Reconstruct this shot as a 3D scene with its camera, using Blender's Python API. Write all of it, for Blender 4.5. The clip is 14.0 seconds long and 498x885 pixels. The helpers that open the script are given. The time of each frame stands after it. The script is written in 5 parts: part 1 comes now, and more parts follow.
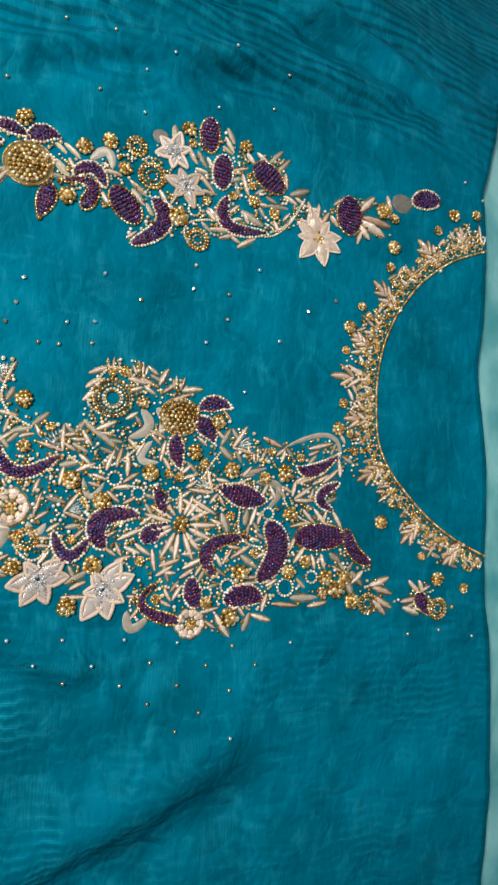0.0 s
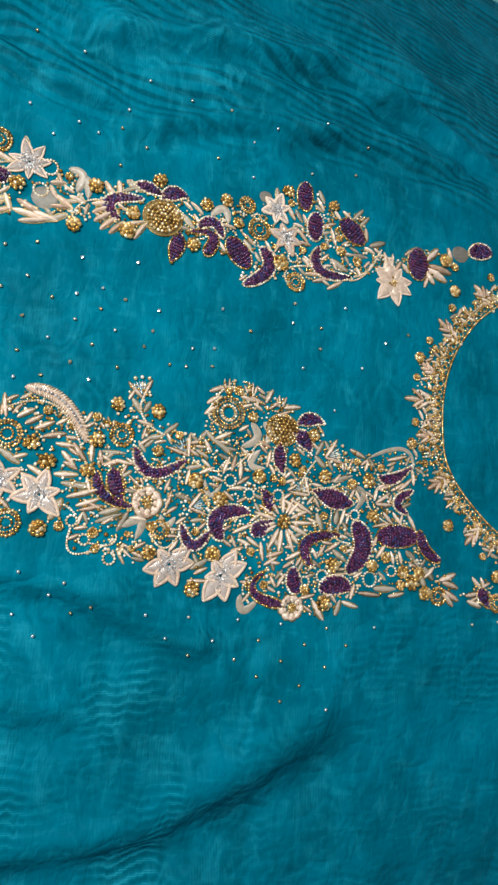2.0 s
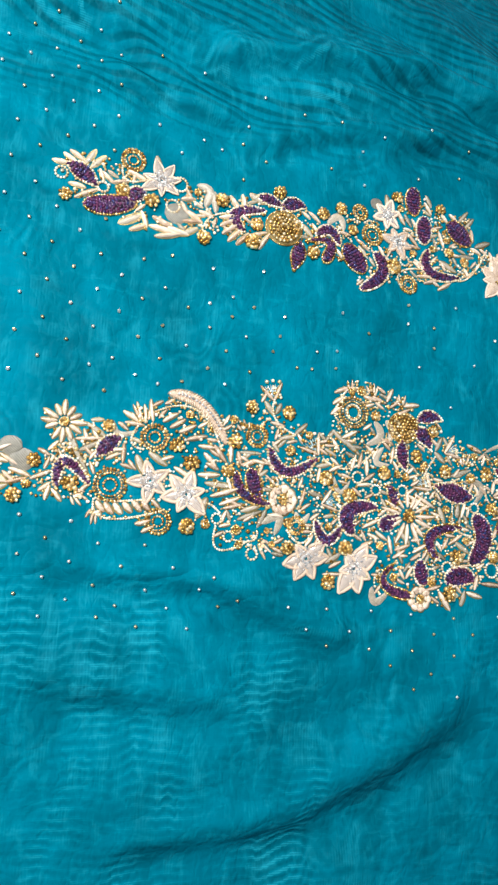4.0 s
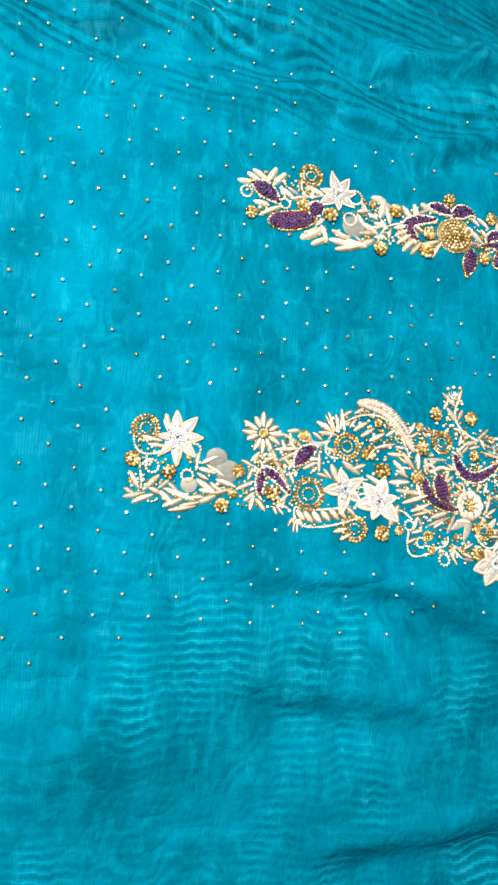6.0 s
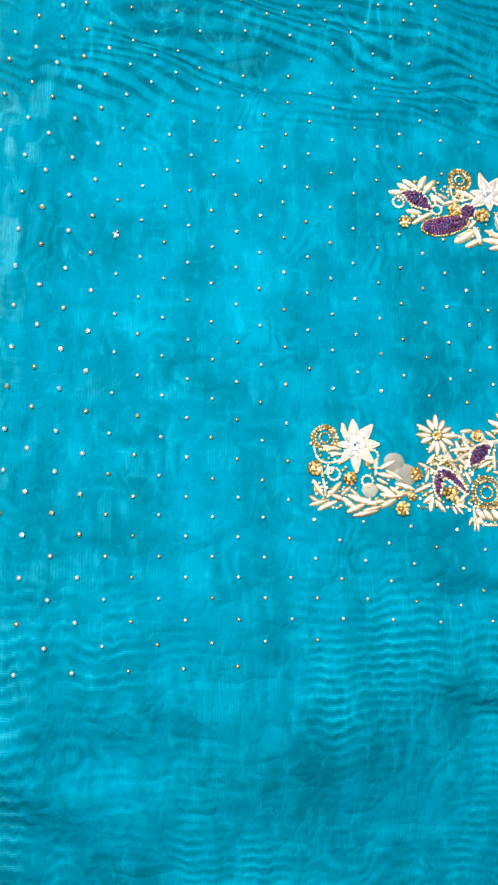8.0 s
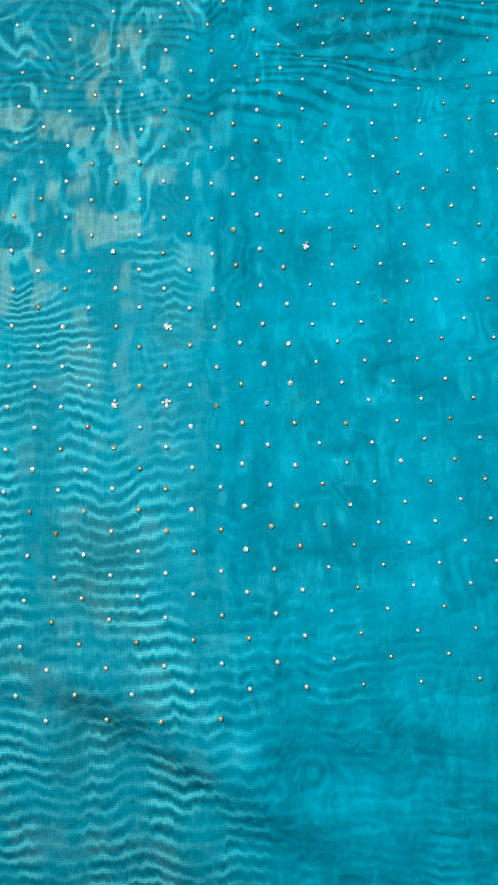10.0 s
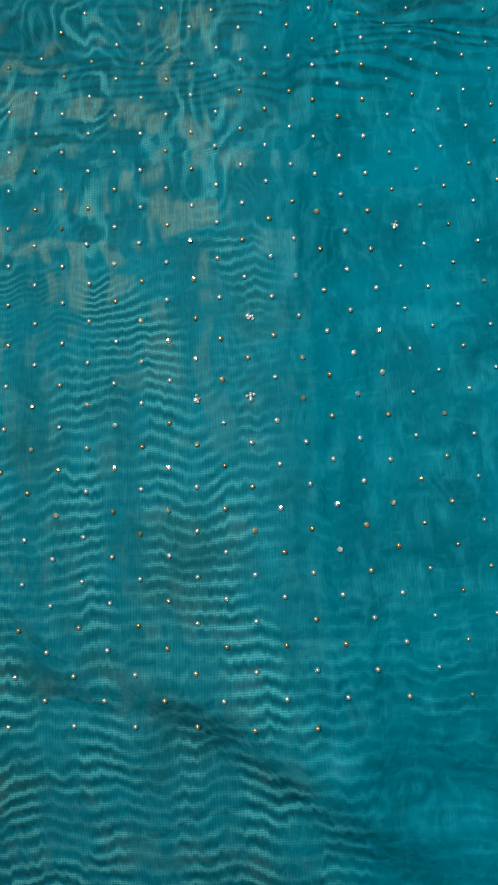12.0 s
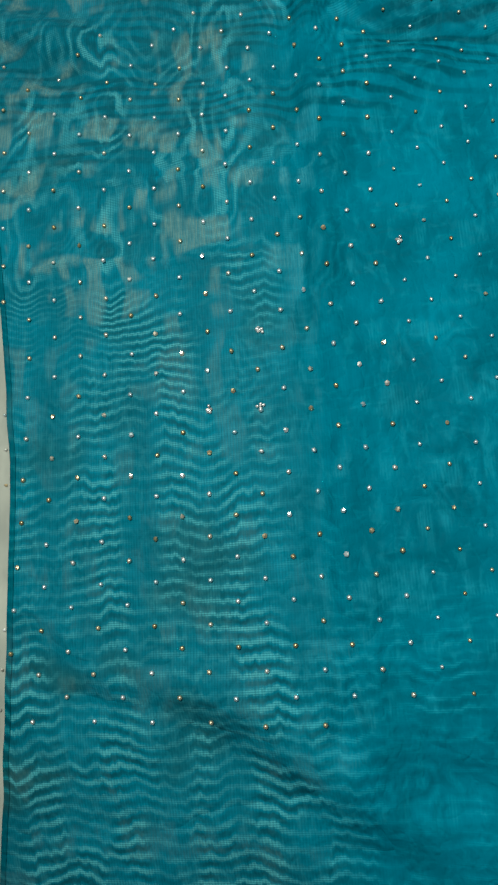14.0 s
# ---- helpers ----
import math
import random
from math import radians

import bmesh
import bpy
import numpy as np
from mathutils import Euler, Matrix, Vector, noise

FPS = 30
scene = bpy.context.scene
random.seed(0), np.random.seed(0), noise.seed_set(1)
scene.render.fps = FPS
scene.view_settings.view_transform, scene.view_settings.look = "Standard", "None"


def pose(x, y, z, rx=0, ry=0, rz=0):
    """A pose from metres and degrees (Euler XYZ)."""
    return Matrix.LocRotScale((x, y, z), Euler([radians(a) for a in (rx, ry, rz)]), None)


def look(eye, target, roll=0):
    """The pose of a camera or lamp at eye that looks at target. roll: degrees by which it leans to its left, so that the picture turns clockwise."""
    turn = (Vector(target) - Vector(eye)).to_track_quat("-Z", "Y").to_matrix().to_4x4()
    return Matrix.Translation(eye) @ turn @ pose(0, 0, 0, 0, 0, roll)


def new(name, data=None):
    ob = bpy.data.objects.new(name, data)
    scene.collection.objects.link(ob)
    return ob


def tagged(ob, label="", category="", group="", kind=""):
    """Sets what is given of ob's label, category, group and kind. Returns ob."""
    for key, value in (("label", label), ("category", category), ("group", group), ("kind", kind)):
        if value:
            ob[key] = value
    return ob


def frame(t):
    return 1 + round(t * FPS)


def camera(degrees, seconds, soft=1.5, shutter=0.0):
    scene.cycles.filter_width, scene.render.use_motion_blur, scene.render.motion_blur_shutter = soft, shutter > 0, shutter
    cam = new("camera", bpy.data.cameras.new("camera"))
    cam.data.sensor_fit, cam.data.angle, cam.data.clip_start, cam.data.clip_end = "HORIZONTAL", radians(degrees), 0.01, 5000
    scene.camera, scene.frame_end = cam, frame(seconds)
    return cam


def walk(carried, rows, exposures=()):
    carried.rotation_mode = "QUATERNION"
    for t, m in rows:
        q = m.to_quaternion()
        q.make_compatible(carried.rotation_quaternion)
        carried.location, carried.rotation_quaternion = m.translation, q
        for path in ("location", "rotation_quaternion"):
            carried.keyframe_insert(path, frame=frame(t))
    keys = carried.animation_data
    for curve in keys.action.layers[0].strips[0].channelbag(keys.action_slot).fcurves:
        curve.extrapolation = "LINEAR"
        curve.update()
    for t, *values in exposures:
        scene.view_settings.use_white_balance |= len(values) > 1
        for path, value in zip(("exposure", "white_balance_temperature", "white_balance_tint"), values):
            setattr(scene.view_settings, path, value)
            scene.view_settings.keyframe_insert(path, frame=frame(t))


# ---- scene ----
# ---- camera ----
cam = camera(41.95, 14.0, soft=2.3)
PATH = [
    (0, pose(-0.0872, -0.2126, 0.3435, 4.87, -19.04, 2.74)),
    (0.5, pose(-0.1104, -0.2242, 0.3564, 6.51, -19.65, 3.03)),
    (1, pose(-0.1343, -0.2283, 0.3608, 6.81, -20.54, 3.40)),
    (1.5, pose(-0.1466, -0.2353, 0.3682, 7.31, -20.73, 3.53)),
    (2, pose(-0.1623, -0.2418, 0.3788, 8.28, -19.42, 3.43)),
    (2.5, pose(-0.1838, -0.2501, 0.3721, 8.88, -17.43, 3.47)),
    (2.7, pose(-0.1866, -0.2486, 0.3758, 8.69, -17.00, 3.13)),
    (4.8, pose(-0.2598, -0.2552, 0.3714, 9.61, -16.87, 1.69)),
    (5, pose(-0.2670, -0.2588, 0.3694, 10.11, -16.24, 1.45)),
    (5.5, pose(-0.2948, -0.2543, 0.3674, 9.64, -13.95, 1.53)),
    (6, pose(-0.3171, -0.2508, 0.3590, 9.51, -13.29, 1.41)),
    (6.5, pose(-0.3307, -0.2507, 0.3450, 9.37, -11.68, 1.63)),
    (7, pose(-0.3449, -0.2537, 0.3536, 9.89, -8.41, 1.38)),
    (7.5, pose(-0.3645, -0.2576, 0.3573, 10.76, -6.85, 0.92)),
    (8, pose(-0.3740, -0.2540, 0.3644, 10.78, -5.58, -1.11)),
    (8.5, pose(-0.3970, -0.2543, 0.3613, 11.41, -1.21, -2.57)),
    (9, pose(-0.4056, -0.2569, 0.3611, 12.13, 1.48, -3.33)),
    (9.2, pose(-0.4083, -0.2610, 0.3608, 12.82, 2.66, -3.38)),
    (11.3, pose(-0.4318, -0.2509, 0.3473, 11.74, 10.19, -3.20)),
    (11.5, pose(-0.4348, -0.2514, 0.3457, 11.77, 10.28, -3.28)),
    (12, pose(-0.4391, -0.2516, 0.3424, 11.80, 11.64, -3.38)),
    (12.5, pose(-0.4481, -0.2464, 0.3461, 11.52, 12.23, -2.87)),
    (13, pose(-0.4480, -0.2456, 0.3477, 11.67, 12.78, -2.93)),
    (13.5, pose(-0.4361, -0.2488, 0.3517, 11.76, 14.19, -3.19)),
    (14, pose(-0.4312, -0.2481, 0.3576, 11.45, 13.24, -3.38)),
]
EXPOSURES = [(0, -0.14, 6200, 10), (2.7, -0.04, 6200, 10), (4.8, 0.58, 6150, 8), (9.2, 0.68, 5950, 6), (11.3, -0.38, 6650, 2), (12.2, -0.56, 6650, 2), (13, -0.63, 6650, 2), (14, -0.53, 6500, 1)]
walk(cam, PATH, EXPOSURES)

# ---- light: pale daylight all round, and an added lamp out of view on the far side that gives the shadows ----
SUN_UP, SUN_TURN = radians(52), radians(-25)
world = bpy.data.worlds.new("sky")
scene.world = world
world.use_nodes = True
sky = world.node_tree.nodes.new("ShaderNodeTexSky")
sky.sky_type, sky.sun_disc, sky.sun_elevation, sky.sun_rotation = "NISHITA", False, SUN_UP, SUN_TURN
haze = world.node_tree.nodes.new("ShaderNodeHueSaturation")  # thin cloud takes most of the blue
haze.inputs["Saturation"].default_value = 0.22
world.node_tree.links.new(sky.outputs[0], haze.inputs["Color"])
world.node_tree.links.new(haze.outputs[0], world.node_tree.nodes["Background"].inputs[0])
world.node_tree.nodes["Background"].inputs[1].default_value = 0.08
key_lamp = new("unseen_key_lamp", bpy.data.lights.new("unseen_key_lamp", "AREA"))
key_lamp.data.energy, key_lamp.data.size, key_lamp.data.color = 11.3, 0.20, (1.0, 0.95, 0.87)
key_lamp.matrix_world = look((-0.54, 0.00, 0.80), (-0.30, -0.20, 0))


# ---- materials ----
class Nodes:
    """A short way to write node trees."""

    def __init__(self, name):
        self.mat = bpy.data.materials.new(name)
        self.mat.use_nodes = True
        self.tree = self.mat.node_tree
        self.bsdf = self.tree.nodes["Principled BSDF"]

    def add(self, kind, values=(), **settings):
        node = self.tree.nodes.new("ShaderNode" + kind)
        for key, value in settings.items():
            setattr(node, key, value)
        for slot, value in dict(values).items():
            self.put(node.inputs[slot], value)
        return node

    def put(self, slot, value):
        if isinstance(value, bpy.types.NodeSocket):
            self.tree.links.new(value, slot)
        else:
            slot.default_value = value

    def math(self, op, a, b=0.0, clamp=False):
        return self.add("Math", {0: a, 1: b}, operation=op, use_clamp=clamp).outputs[0]

    def mix(self, f, a, b):
        node = self.add("Mix", data_type="RGBA")
        self.put(node.inputs[0], f), self.put(node.inputs[6], a), self.put(node.inputs[7], b)
        return node.outputs[2]

    def noise(self, where, scale, detail=3.0, rough=0.5):
        return self.add("TexNoise", {"Vector": where, "Scale": scale, "Detail": detail, "Roughness": rough}).outputs[0]

    def band(self, value, low, high):
        return self.add("MapRange", {0: value, 1: low, 2: high, 3: 0.0, 4: 1.0}, clamp=True, interpolation_type="SMOOTHSTEP").outputs[0]

    def stretch(self, where, x, y, z=1.0):
        return self.add("Mapping", {0: where, 3: (x, y, z)}).outputs[0]

    def bump(self, height, strength, distance):
        self.put(self.bsdf.inputs["Normal"], self.add("Bump", {"Height": height, "Strength": strength, "Distance": distance}).outputs[0])

    def set(self, **values):
        for key, value in values.items():
            self.put(self.bsdf.inputs[key.replace("_", " ")], value)
        return self.mat


def organza(name, deep, plain, pale, bare, show):
    """Two sheer layers of woven silk: the weaves beat into watered bands, and the pale sheet shows through where one layer lies alone."""
    n = Nodes(name)
    p = n.add("TexCoord").outputs["Object"]
    xyz = n.add("SeparateXYZ", {0: p})
    x, y = xyz.outputs[0], xyz.outputs[1]
    jag = n.noise(n.stretch(p, 1.7, 0.4), 130.0, 2.0)
    warp = n.noise(n.stretch(p, 1.0, 0.7), 30.0, 3.0, 0.5)
    bottom, rear, hem = n.band(y, -0.235, -0.30), n.band(y, 0.025, 0.075), n.band(x, -0.43, -0.53)
    upper = n.band(y, -0.15, -0.01)
    # beat of the weaves: level bands low down and along the hem, eddies towards the far side
    phase = n.math("ADD", n.math("MULTIPLY", y, 1150.0), n.math("MULTIPLY", jag, 4.5))
    phase = n.math("ADD", phase, n.math("MULTIPLY", n.noise(n.stretch(p, 1.5, 0.2), 34.0, 1.0, 0.4), 13.0))
    swirl = n.math("MULTIPLY", n.noise(n.stretch(p, 1.2, 0.85), 15.0, 1.5, 0.4), n.math("ADD", 16.0, n.math("MULTIPLY", upper, 52.0)))
    phase = n.math("SUBTRACT", n.math("ADD", phase, swirl), n.math("MULTIPLY", n.math("MAXIMUM", n.math("ADD", y, 0.05), 0.0), 620.0))
    wide = n.band(x, -0.36, -0.46)   # the beat widens towards the hem
    wave = n.math("ADD", n.math("MULTIPLY", n.math("SINE", phase), n.math("SUBTRACT", 1.0, wide)),
                  n.math("MULTIPLY", n.math("SINE", n.math("SUBTRACT", phase, n.math("MULTIPLY", y, 380.0))), wide))
    # far side: close dark ripples along the folds, part weave, part painted dimming; middle: faint watered rings
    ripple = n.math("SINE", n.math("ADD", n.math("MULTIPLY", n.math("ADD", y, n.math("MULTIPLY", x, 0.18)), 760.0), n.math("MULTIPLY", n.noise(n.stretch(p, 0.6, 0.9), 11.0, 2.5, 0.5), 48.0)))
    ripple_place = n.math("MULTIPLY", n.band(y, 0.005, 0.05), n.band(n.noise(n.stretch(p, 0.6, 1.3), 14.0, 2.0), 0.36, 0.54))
    rings = n.math("SINE", n.math("ADD", n.math("MULTIPLY", n.noise(n.stretch(p, 1.15, 0.85), 17.0, 2.0, 0.5), 90.0), n.math("MULTIPLY", jag, 3.0)))
    rings = n.math("MULTIPLY", rings, n.math("MULTIPLY", n.band(n.noise(p, 19.0, 2.0), 0.44, 0.66), n.band(x, 0.13, 0.06)))
    strips = n.band(n.noise(n.stretch(p, 1.0, 0.12), 34.0, 2.0), 0.36, 0.60)
    patch = n.band(n.noise(n.stretch(p, 1.2, 0.7), 12.0, 2.0, 0.5), n.math("SUBTRACT", 0.40, n.math("MULTIPLY", hem, 0.08)), n.math("SUBTRACT", 0.62, n.math("MULTIPLY", hem, 0.10)))
    patch = n.math("MULTIPLY", patch, n.math("MULTIPLY", n.math("ADD", 0.30, n.math("MULTIPLY", n.band(n.noise(n.stretch(p, 0.8, 0.55), 40.0, 2.0), 0.36, 0.54), 0.85)), n.math("ADD", 0.85, n.math("MULTIPLY", bottom, 0.25))))
    inner = n.band(x, -0.46, -0.40)   # away from the hem the beat is faint
    where = n.math("MAXIMUM", n.math("MAXIMUM", n.math("MULTIPLY", bottom, n.math("SUBTRACT", 1.0, n.math("MULTIPLY", inner, 0.15))), rear), n.math("MULTIPLY", hem, n.math("SUBTRACT", 1.0, n.math("MULTIPLY", n.band(x, -0.61, -0.66), 0.45))))
    patch = n.math("MAXIMUM", patch, n.math("MULTIPLY", n.math("MULTIPLY", n.band(x, -0.37, -0.41), bottom), n.math("SUBTRACT", 0.70, n.math("MULTIPLY", hem, 0.45))))
    patch = n.math("MULTIPLY", patch, n.math("SUBTRACT", 1.0, n.math("MULTIPLY", n.band(x, -0.05, 0.03), 0.6)))
    bands = n.math("MULTIPLY", n.math("MULTIPLY", where, patch), n.math("ADD", 0.22, n.math("MULTIPLY", strips, 0.78)))
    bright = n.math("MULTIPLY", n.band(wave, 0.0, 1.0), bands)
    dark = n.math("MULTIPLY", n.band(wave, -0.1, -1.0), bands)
    # soft silk tone, with a crushed sheen painted in as pale streaks
    silk = n.noise(n.stretch(p, 1.1, 0.9), 26.0, 4.0, 0.55)
    slow = n.noise(p, 7.0, 2.0)
    tone = n.math("ADD", n.math("MULTIPLY", silk, 0.8), n.math("MULTIPLY", slow, 0.45))
    tone = n.math("ADD", n.math("MULTIPLY", n.band(tone, 0.38, 0.86), 0.50), n.math("MULTIPLY", strips, 0.14))
    tone = n.math("ADD", tone, 0.20, clamp=True)
    fluid = n.add("VectorMath", {0: n.add("TexNoise", {"Vector": p, "Scale": 20.0, "Detail": 2.0}).outputs[1], 1: (0.014, 0.014, 0.0), 2: p}, operation="MULTIPLY_ADD").outputs[0]
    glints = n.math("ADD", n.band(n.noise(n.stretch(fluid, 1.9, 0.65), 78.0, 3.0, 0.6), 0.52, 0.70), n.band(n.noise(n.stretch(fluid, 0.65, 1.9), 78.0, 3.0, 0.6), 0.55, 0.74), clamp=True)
    # blocks where the sheet below shows, framed by the two thread directions
    wide_x, wide_y = n.noise(n.stretch(fluid, 1.0, 0.30), 74.0, 1.0), n.noise(n.stretch(fluid, 0.35, 1.0), 46.0, 1.0)
    blocks = n.math("MULTIPLY", n.band(wide_x, 0.46, 0.60), n.band(wide_y, 0.46, 0.58))
    blocks = n.math("MULTIPLY", blocks, n.math("ADD", 0.16, n.math("MULTIPLY", n.math("MULTIPLY", hem, upper), show)))
    blocks = n.math("MULTIPLY", blocks, n.math("ADD", 0.55, n.math("MULTIPLY", n.band(n.noise(n.stretch(p, 1.0, 0.08), 900.0, 2.0), 0.40, 0.60), 0.45)))
    single = n.band(n.math("ADD", x, n.math("MULTIPLY", n.noise(p, 30.0), 0.006)), -0.462, -0.470)
    lines = n.math("MULTIPLY_ADD", n.math("SINE", n.math("ADD", n.math("MULTIPLY", x, 3700.0), n.math("MULTIPLY", warp, 6.0))), 0.5)
    n.put(lines.node.inputs[2], 0.5)
    picks = n.math("MULTIPLY_ADD", n.math("SINE", n.math("MULTIPLY", y, 5200.0)), 0.5)
    n.put(picks.node.inputs[2], 0.5)
    body = n.mix(tone, deep, plain)
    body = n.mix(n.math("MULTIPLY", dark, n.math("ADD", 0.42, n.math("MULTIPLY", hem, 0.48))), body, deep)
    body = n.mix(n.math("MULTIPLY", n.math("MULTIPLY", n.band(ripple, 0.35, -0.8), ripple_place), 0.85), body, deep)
    body = n.mix(n.math("MULTIPLY", n.band(rings, 0.1, 0.9), 0.24), body, deep)
    murk = n.math("MULTIPLY", n.band(n.noise(n.stretch(p, 0.8, 1.2), 12.0, 2.0), 0.54, 0.70), n.math("MULTIPLY", hem, n.math("ADD", 0.40, n.math("MULTIPLY", bottom, 0.35))))
    body = n.mix(murk, body, (0.010, 0.050, 0.045, 1))   # dark olive patches towards the hem, stronger on the near side
    crinkle = n.math("ABSOLUTE", n.math("SUBTRACT", n.noise(n.stretch(fluid, 1.35, 0.65), 92.0, 2.0, 0.5), 0.5))
    # pale tint: weave bands, painted sheen streaks, rings and the single layer
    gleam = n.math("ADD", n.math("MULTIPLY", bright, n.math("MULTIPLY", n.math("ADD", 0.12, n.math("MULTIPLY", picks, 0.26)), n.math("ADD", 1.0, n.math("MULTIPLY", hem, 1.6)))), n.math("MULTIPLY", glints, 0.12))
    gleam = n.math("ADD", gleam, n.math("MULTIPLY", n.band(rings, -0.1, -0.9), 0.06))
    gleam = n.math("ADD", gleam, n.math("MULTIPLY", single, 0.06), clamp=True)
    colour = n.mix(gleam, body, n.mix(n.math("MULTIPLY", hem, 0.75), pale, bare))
    colour = n.mix(n.math("MULTIPLY", blocks, n.math("ADD", 0.5, n.math("MULTIPLY", lines, 0.6)), clamp=True), colour, n.mix(hem, pale, (0.17, 0.30, 0.27, 1)))
    thread_tone = n.math("MULTIPLY", n.math("SUBTRACT", n.math("MULTIPLY", lines, 0.6), n.math("MULTIPLY", picks, 0.2)), n.math("ADD", 0.06, n.math("MULTIPLY", hem, 0.55)))
    colour = n.mix(n.math("MAXIMUM", thread_tone, 0.0), colour, deep)
    # single yarns, thicker and thinner along both directions of the weave
    ends = n.band(n.noise(n.stretch(p, 1.0, 0.06), 1300.0, 2.0, 0.6), 0.40, 0.66)
    weft = n.band(n.noise(n.stretch(p, 0.06, 1.0), 1300.0, 2.0, 0.6), 0.42, 0.68)
    yarn = n.math("MULTIPLY", n.math("ADD", n.math("MULTIPLY", ends, 0.6), n.math("MULTIPLY", weft, 0.4)), n.math("ADD", 0.05, n.math("MULTIPLY", hem, 0.30)))
    colour = n.mix(yarn, colour, deep)
    # crinkle lines tinted pale, a highlight put into the colour
    colour = n.mix(n.math("MULTIPLY", n.band(crinkle, 0.08, 0.0), 0.03), colour, pale)
    crease = n.math("ABSOLUTE", n.math("SUBTRACT", n.noise(n.stretch(p, 0.75, 1.3), 22.0, 2.0, 0.45), 0.5))
    relief = n.math("ADD", n.math("MULTIPLY", warp, 0.9), n.math("MULTIPLY", glints, 0.02))
    relief = n.math("ADD", relief, n.math("MULTIPLY", n.math("MINIMUM", crease, 0.10), 2.0))
    relief = n.math("ADD", relief, n.math("MULTIPLY", n.math("MULTIPLY", wave, bands), 0.03))
    fine = n.math("ABSOLUTE", n.math("SUBTRACT", n.noise(n.stretch(fluid, 0.9, 1.3), 52.0, 2.0, 0.5), 0.5))
    relief = n.math("ADD", relief, n.math("MULTIPLY", n.math("MINIMUM", fine, 0.07), 0.4))
    relief = n.math("ADD", relief, n.math("MULTIPLY", n.math("MULTIPLY", ripple, ripple_place), 0.060))
    relief = n.math("ADD", relief, n.math("MULTIPLY", n.band(crinkle, 0.0, 0.12), 0.040))
    n.bump(relief, 0.85, 0.006)
    return n.set(Base_Color=colour, Roughness=0.55, Specular_IOR_Level=0.02)


def thread(name, dark, lit, rough, lines, metal=0.0, ribs=0.24):
    """Satin-stitched thread: fine ridges across the shape, uneven in tone."""
    n = Nodes(name)
    p = n.add("TexCoord").outputs["Object"]
    g = n.add("NewGeometry").outputs["Position"]
    ridge = n.add("TexWave", {"Vector": g, "Scale": lines, "Distortion": 2.5, "Detail": 2.0, "Detail Scale": 0.6}, bands_direction="DIAGONAL").outputs[1]
    any_one = n.add("ObjectInfo").outputs["Random"]
    tone = n.math("ADD", n.math("MULTIPLY", ridge, ribs), n.math("MULTIPLY", n.noise(g, 420.0, 2.0), 0.85))
    tone = n.math("ADD", tone, n.math("MULTIPLY", n.math("SUBTRACT", any_one, 0.5), 0.62), clamp=True)
    n.bump(ridge, 0.4, 0.0004)
    return n.set(Base_Color=n.mix(tone, dark, lit), Roughness=rough, Metallic=metal, Specular_IOR_Level=0.7)


def beads(name, stops, rough, metal):
    """Small glass or metal beads, each with a tone of its own."""
    n = Nodes(name)
    one = n.add("NewGeometry").outputs["Random Per Island"]
    any_one = n.add("ObjectInfo").outputs["Random"]
    pick = n.math("FRACT", n.math("ADD", one, any_one))
    ramp = n.add("ValToRGB", {0: pick})
    ramp.color_ramp.elements[0].color, ramp.color_ramp.elements[1].color = stops[0], stops[-1]
    for k, c in enumerate(stops[1:-1], 1):
        ramp.color_ramp.elements.new(k / (len(stops) - 1)).color = c
    return n.set(Base_Color=ramp.outputs[0], Roughness=rough, Metallic=metal, Specular_IOR_Level=0.6)


def sheet(name, dark, lit, scale):
    n = Nodes(name)
    p = n.add("TexCoord").outputs["Object"]
    xyz = n.add("SeparateXYZ", {0: p})
    weave = n.math("MULTIPLY", n.math("SINE", n.math("MULTIPLY", xyz.outputs[0], 3800.0)), n.math("SINE", n.math("MULTIPLY", xyz.outputs[1], 3800.0)))
    tone = n.math("ADD", n.band(n.noise(n.stretch(p, 1.3, 0.7), scale, 4.0), 0.25, 0.75), n.math("MULTIPLY", weave, 0.05), clamp=True)
    n.bump(n.math("ADD", tone, n.math("MULTIPLY", weave, 0.3)), 0.4, 0.0006)
    return n.set(Base_Color=n.mix(tone, dark, lit), Roughness=0.8)


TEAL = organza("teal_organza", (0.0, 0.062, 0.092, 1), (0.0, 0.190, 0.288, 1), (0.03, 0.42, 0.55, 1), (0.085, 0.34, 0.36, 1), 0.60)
TEAL_DOUBLE = organza("teal_double_hem", (0.0, 0.045, 0.068, 1), (0.0, 0.125, 0.18, 1), (0.0, 0.26, 0.34, 1), (0.02, 0.20, 0.23, 1), 0.1)
AQUA = sheet("pale_aqua_lining", (0.04, 0.30, 0.32, 1), (0.30, 0.62, 0.60, 1), 30.0)
COTTON = sheet("ecru_cotton", (0.25, 0.28, 0.25, 1), (0.43, 0.46, 0.40, 1), 30.0)
CREAM = thread("cream_rose_silk", (0.36, 0.22, 0.13, 1), (0.98, 0.81, 0.65, 1), 0.20, 420.0, 0.08, 0.34)
TAN = thread("rose_tan_silk", (0.28, 0.16, 0.08, 1), (0.90, 0.67, 0.50, 1), 0.22, 420.0, 0.15, 0.34)
TAUPE = thread("taupe_satin", (0.12, 0.11, 0.075, 1), (0.52, 0.45, 0.35, 1), 0.35, 640.0, 0.0, 0.60)
ICE = thread("ice_blue_thread", (0.16, 0.36, 0.50, 1), (0.70, 0.86, 0.95, 1), 0.25, 600.0, 0.2)
GOLD = beads("gold_beads", ((0.26, 0.14, 0.025, 1), (0.58, 0.35, 0.09, 1), (0.82, 0.57, 0.22, 1), (1.0, 0.85, 0.54, 1)), 0.20, 0.78)
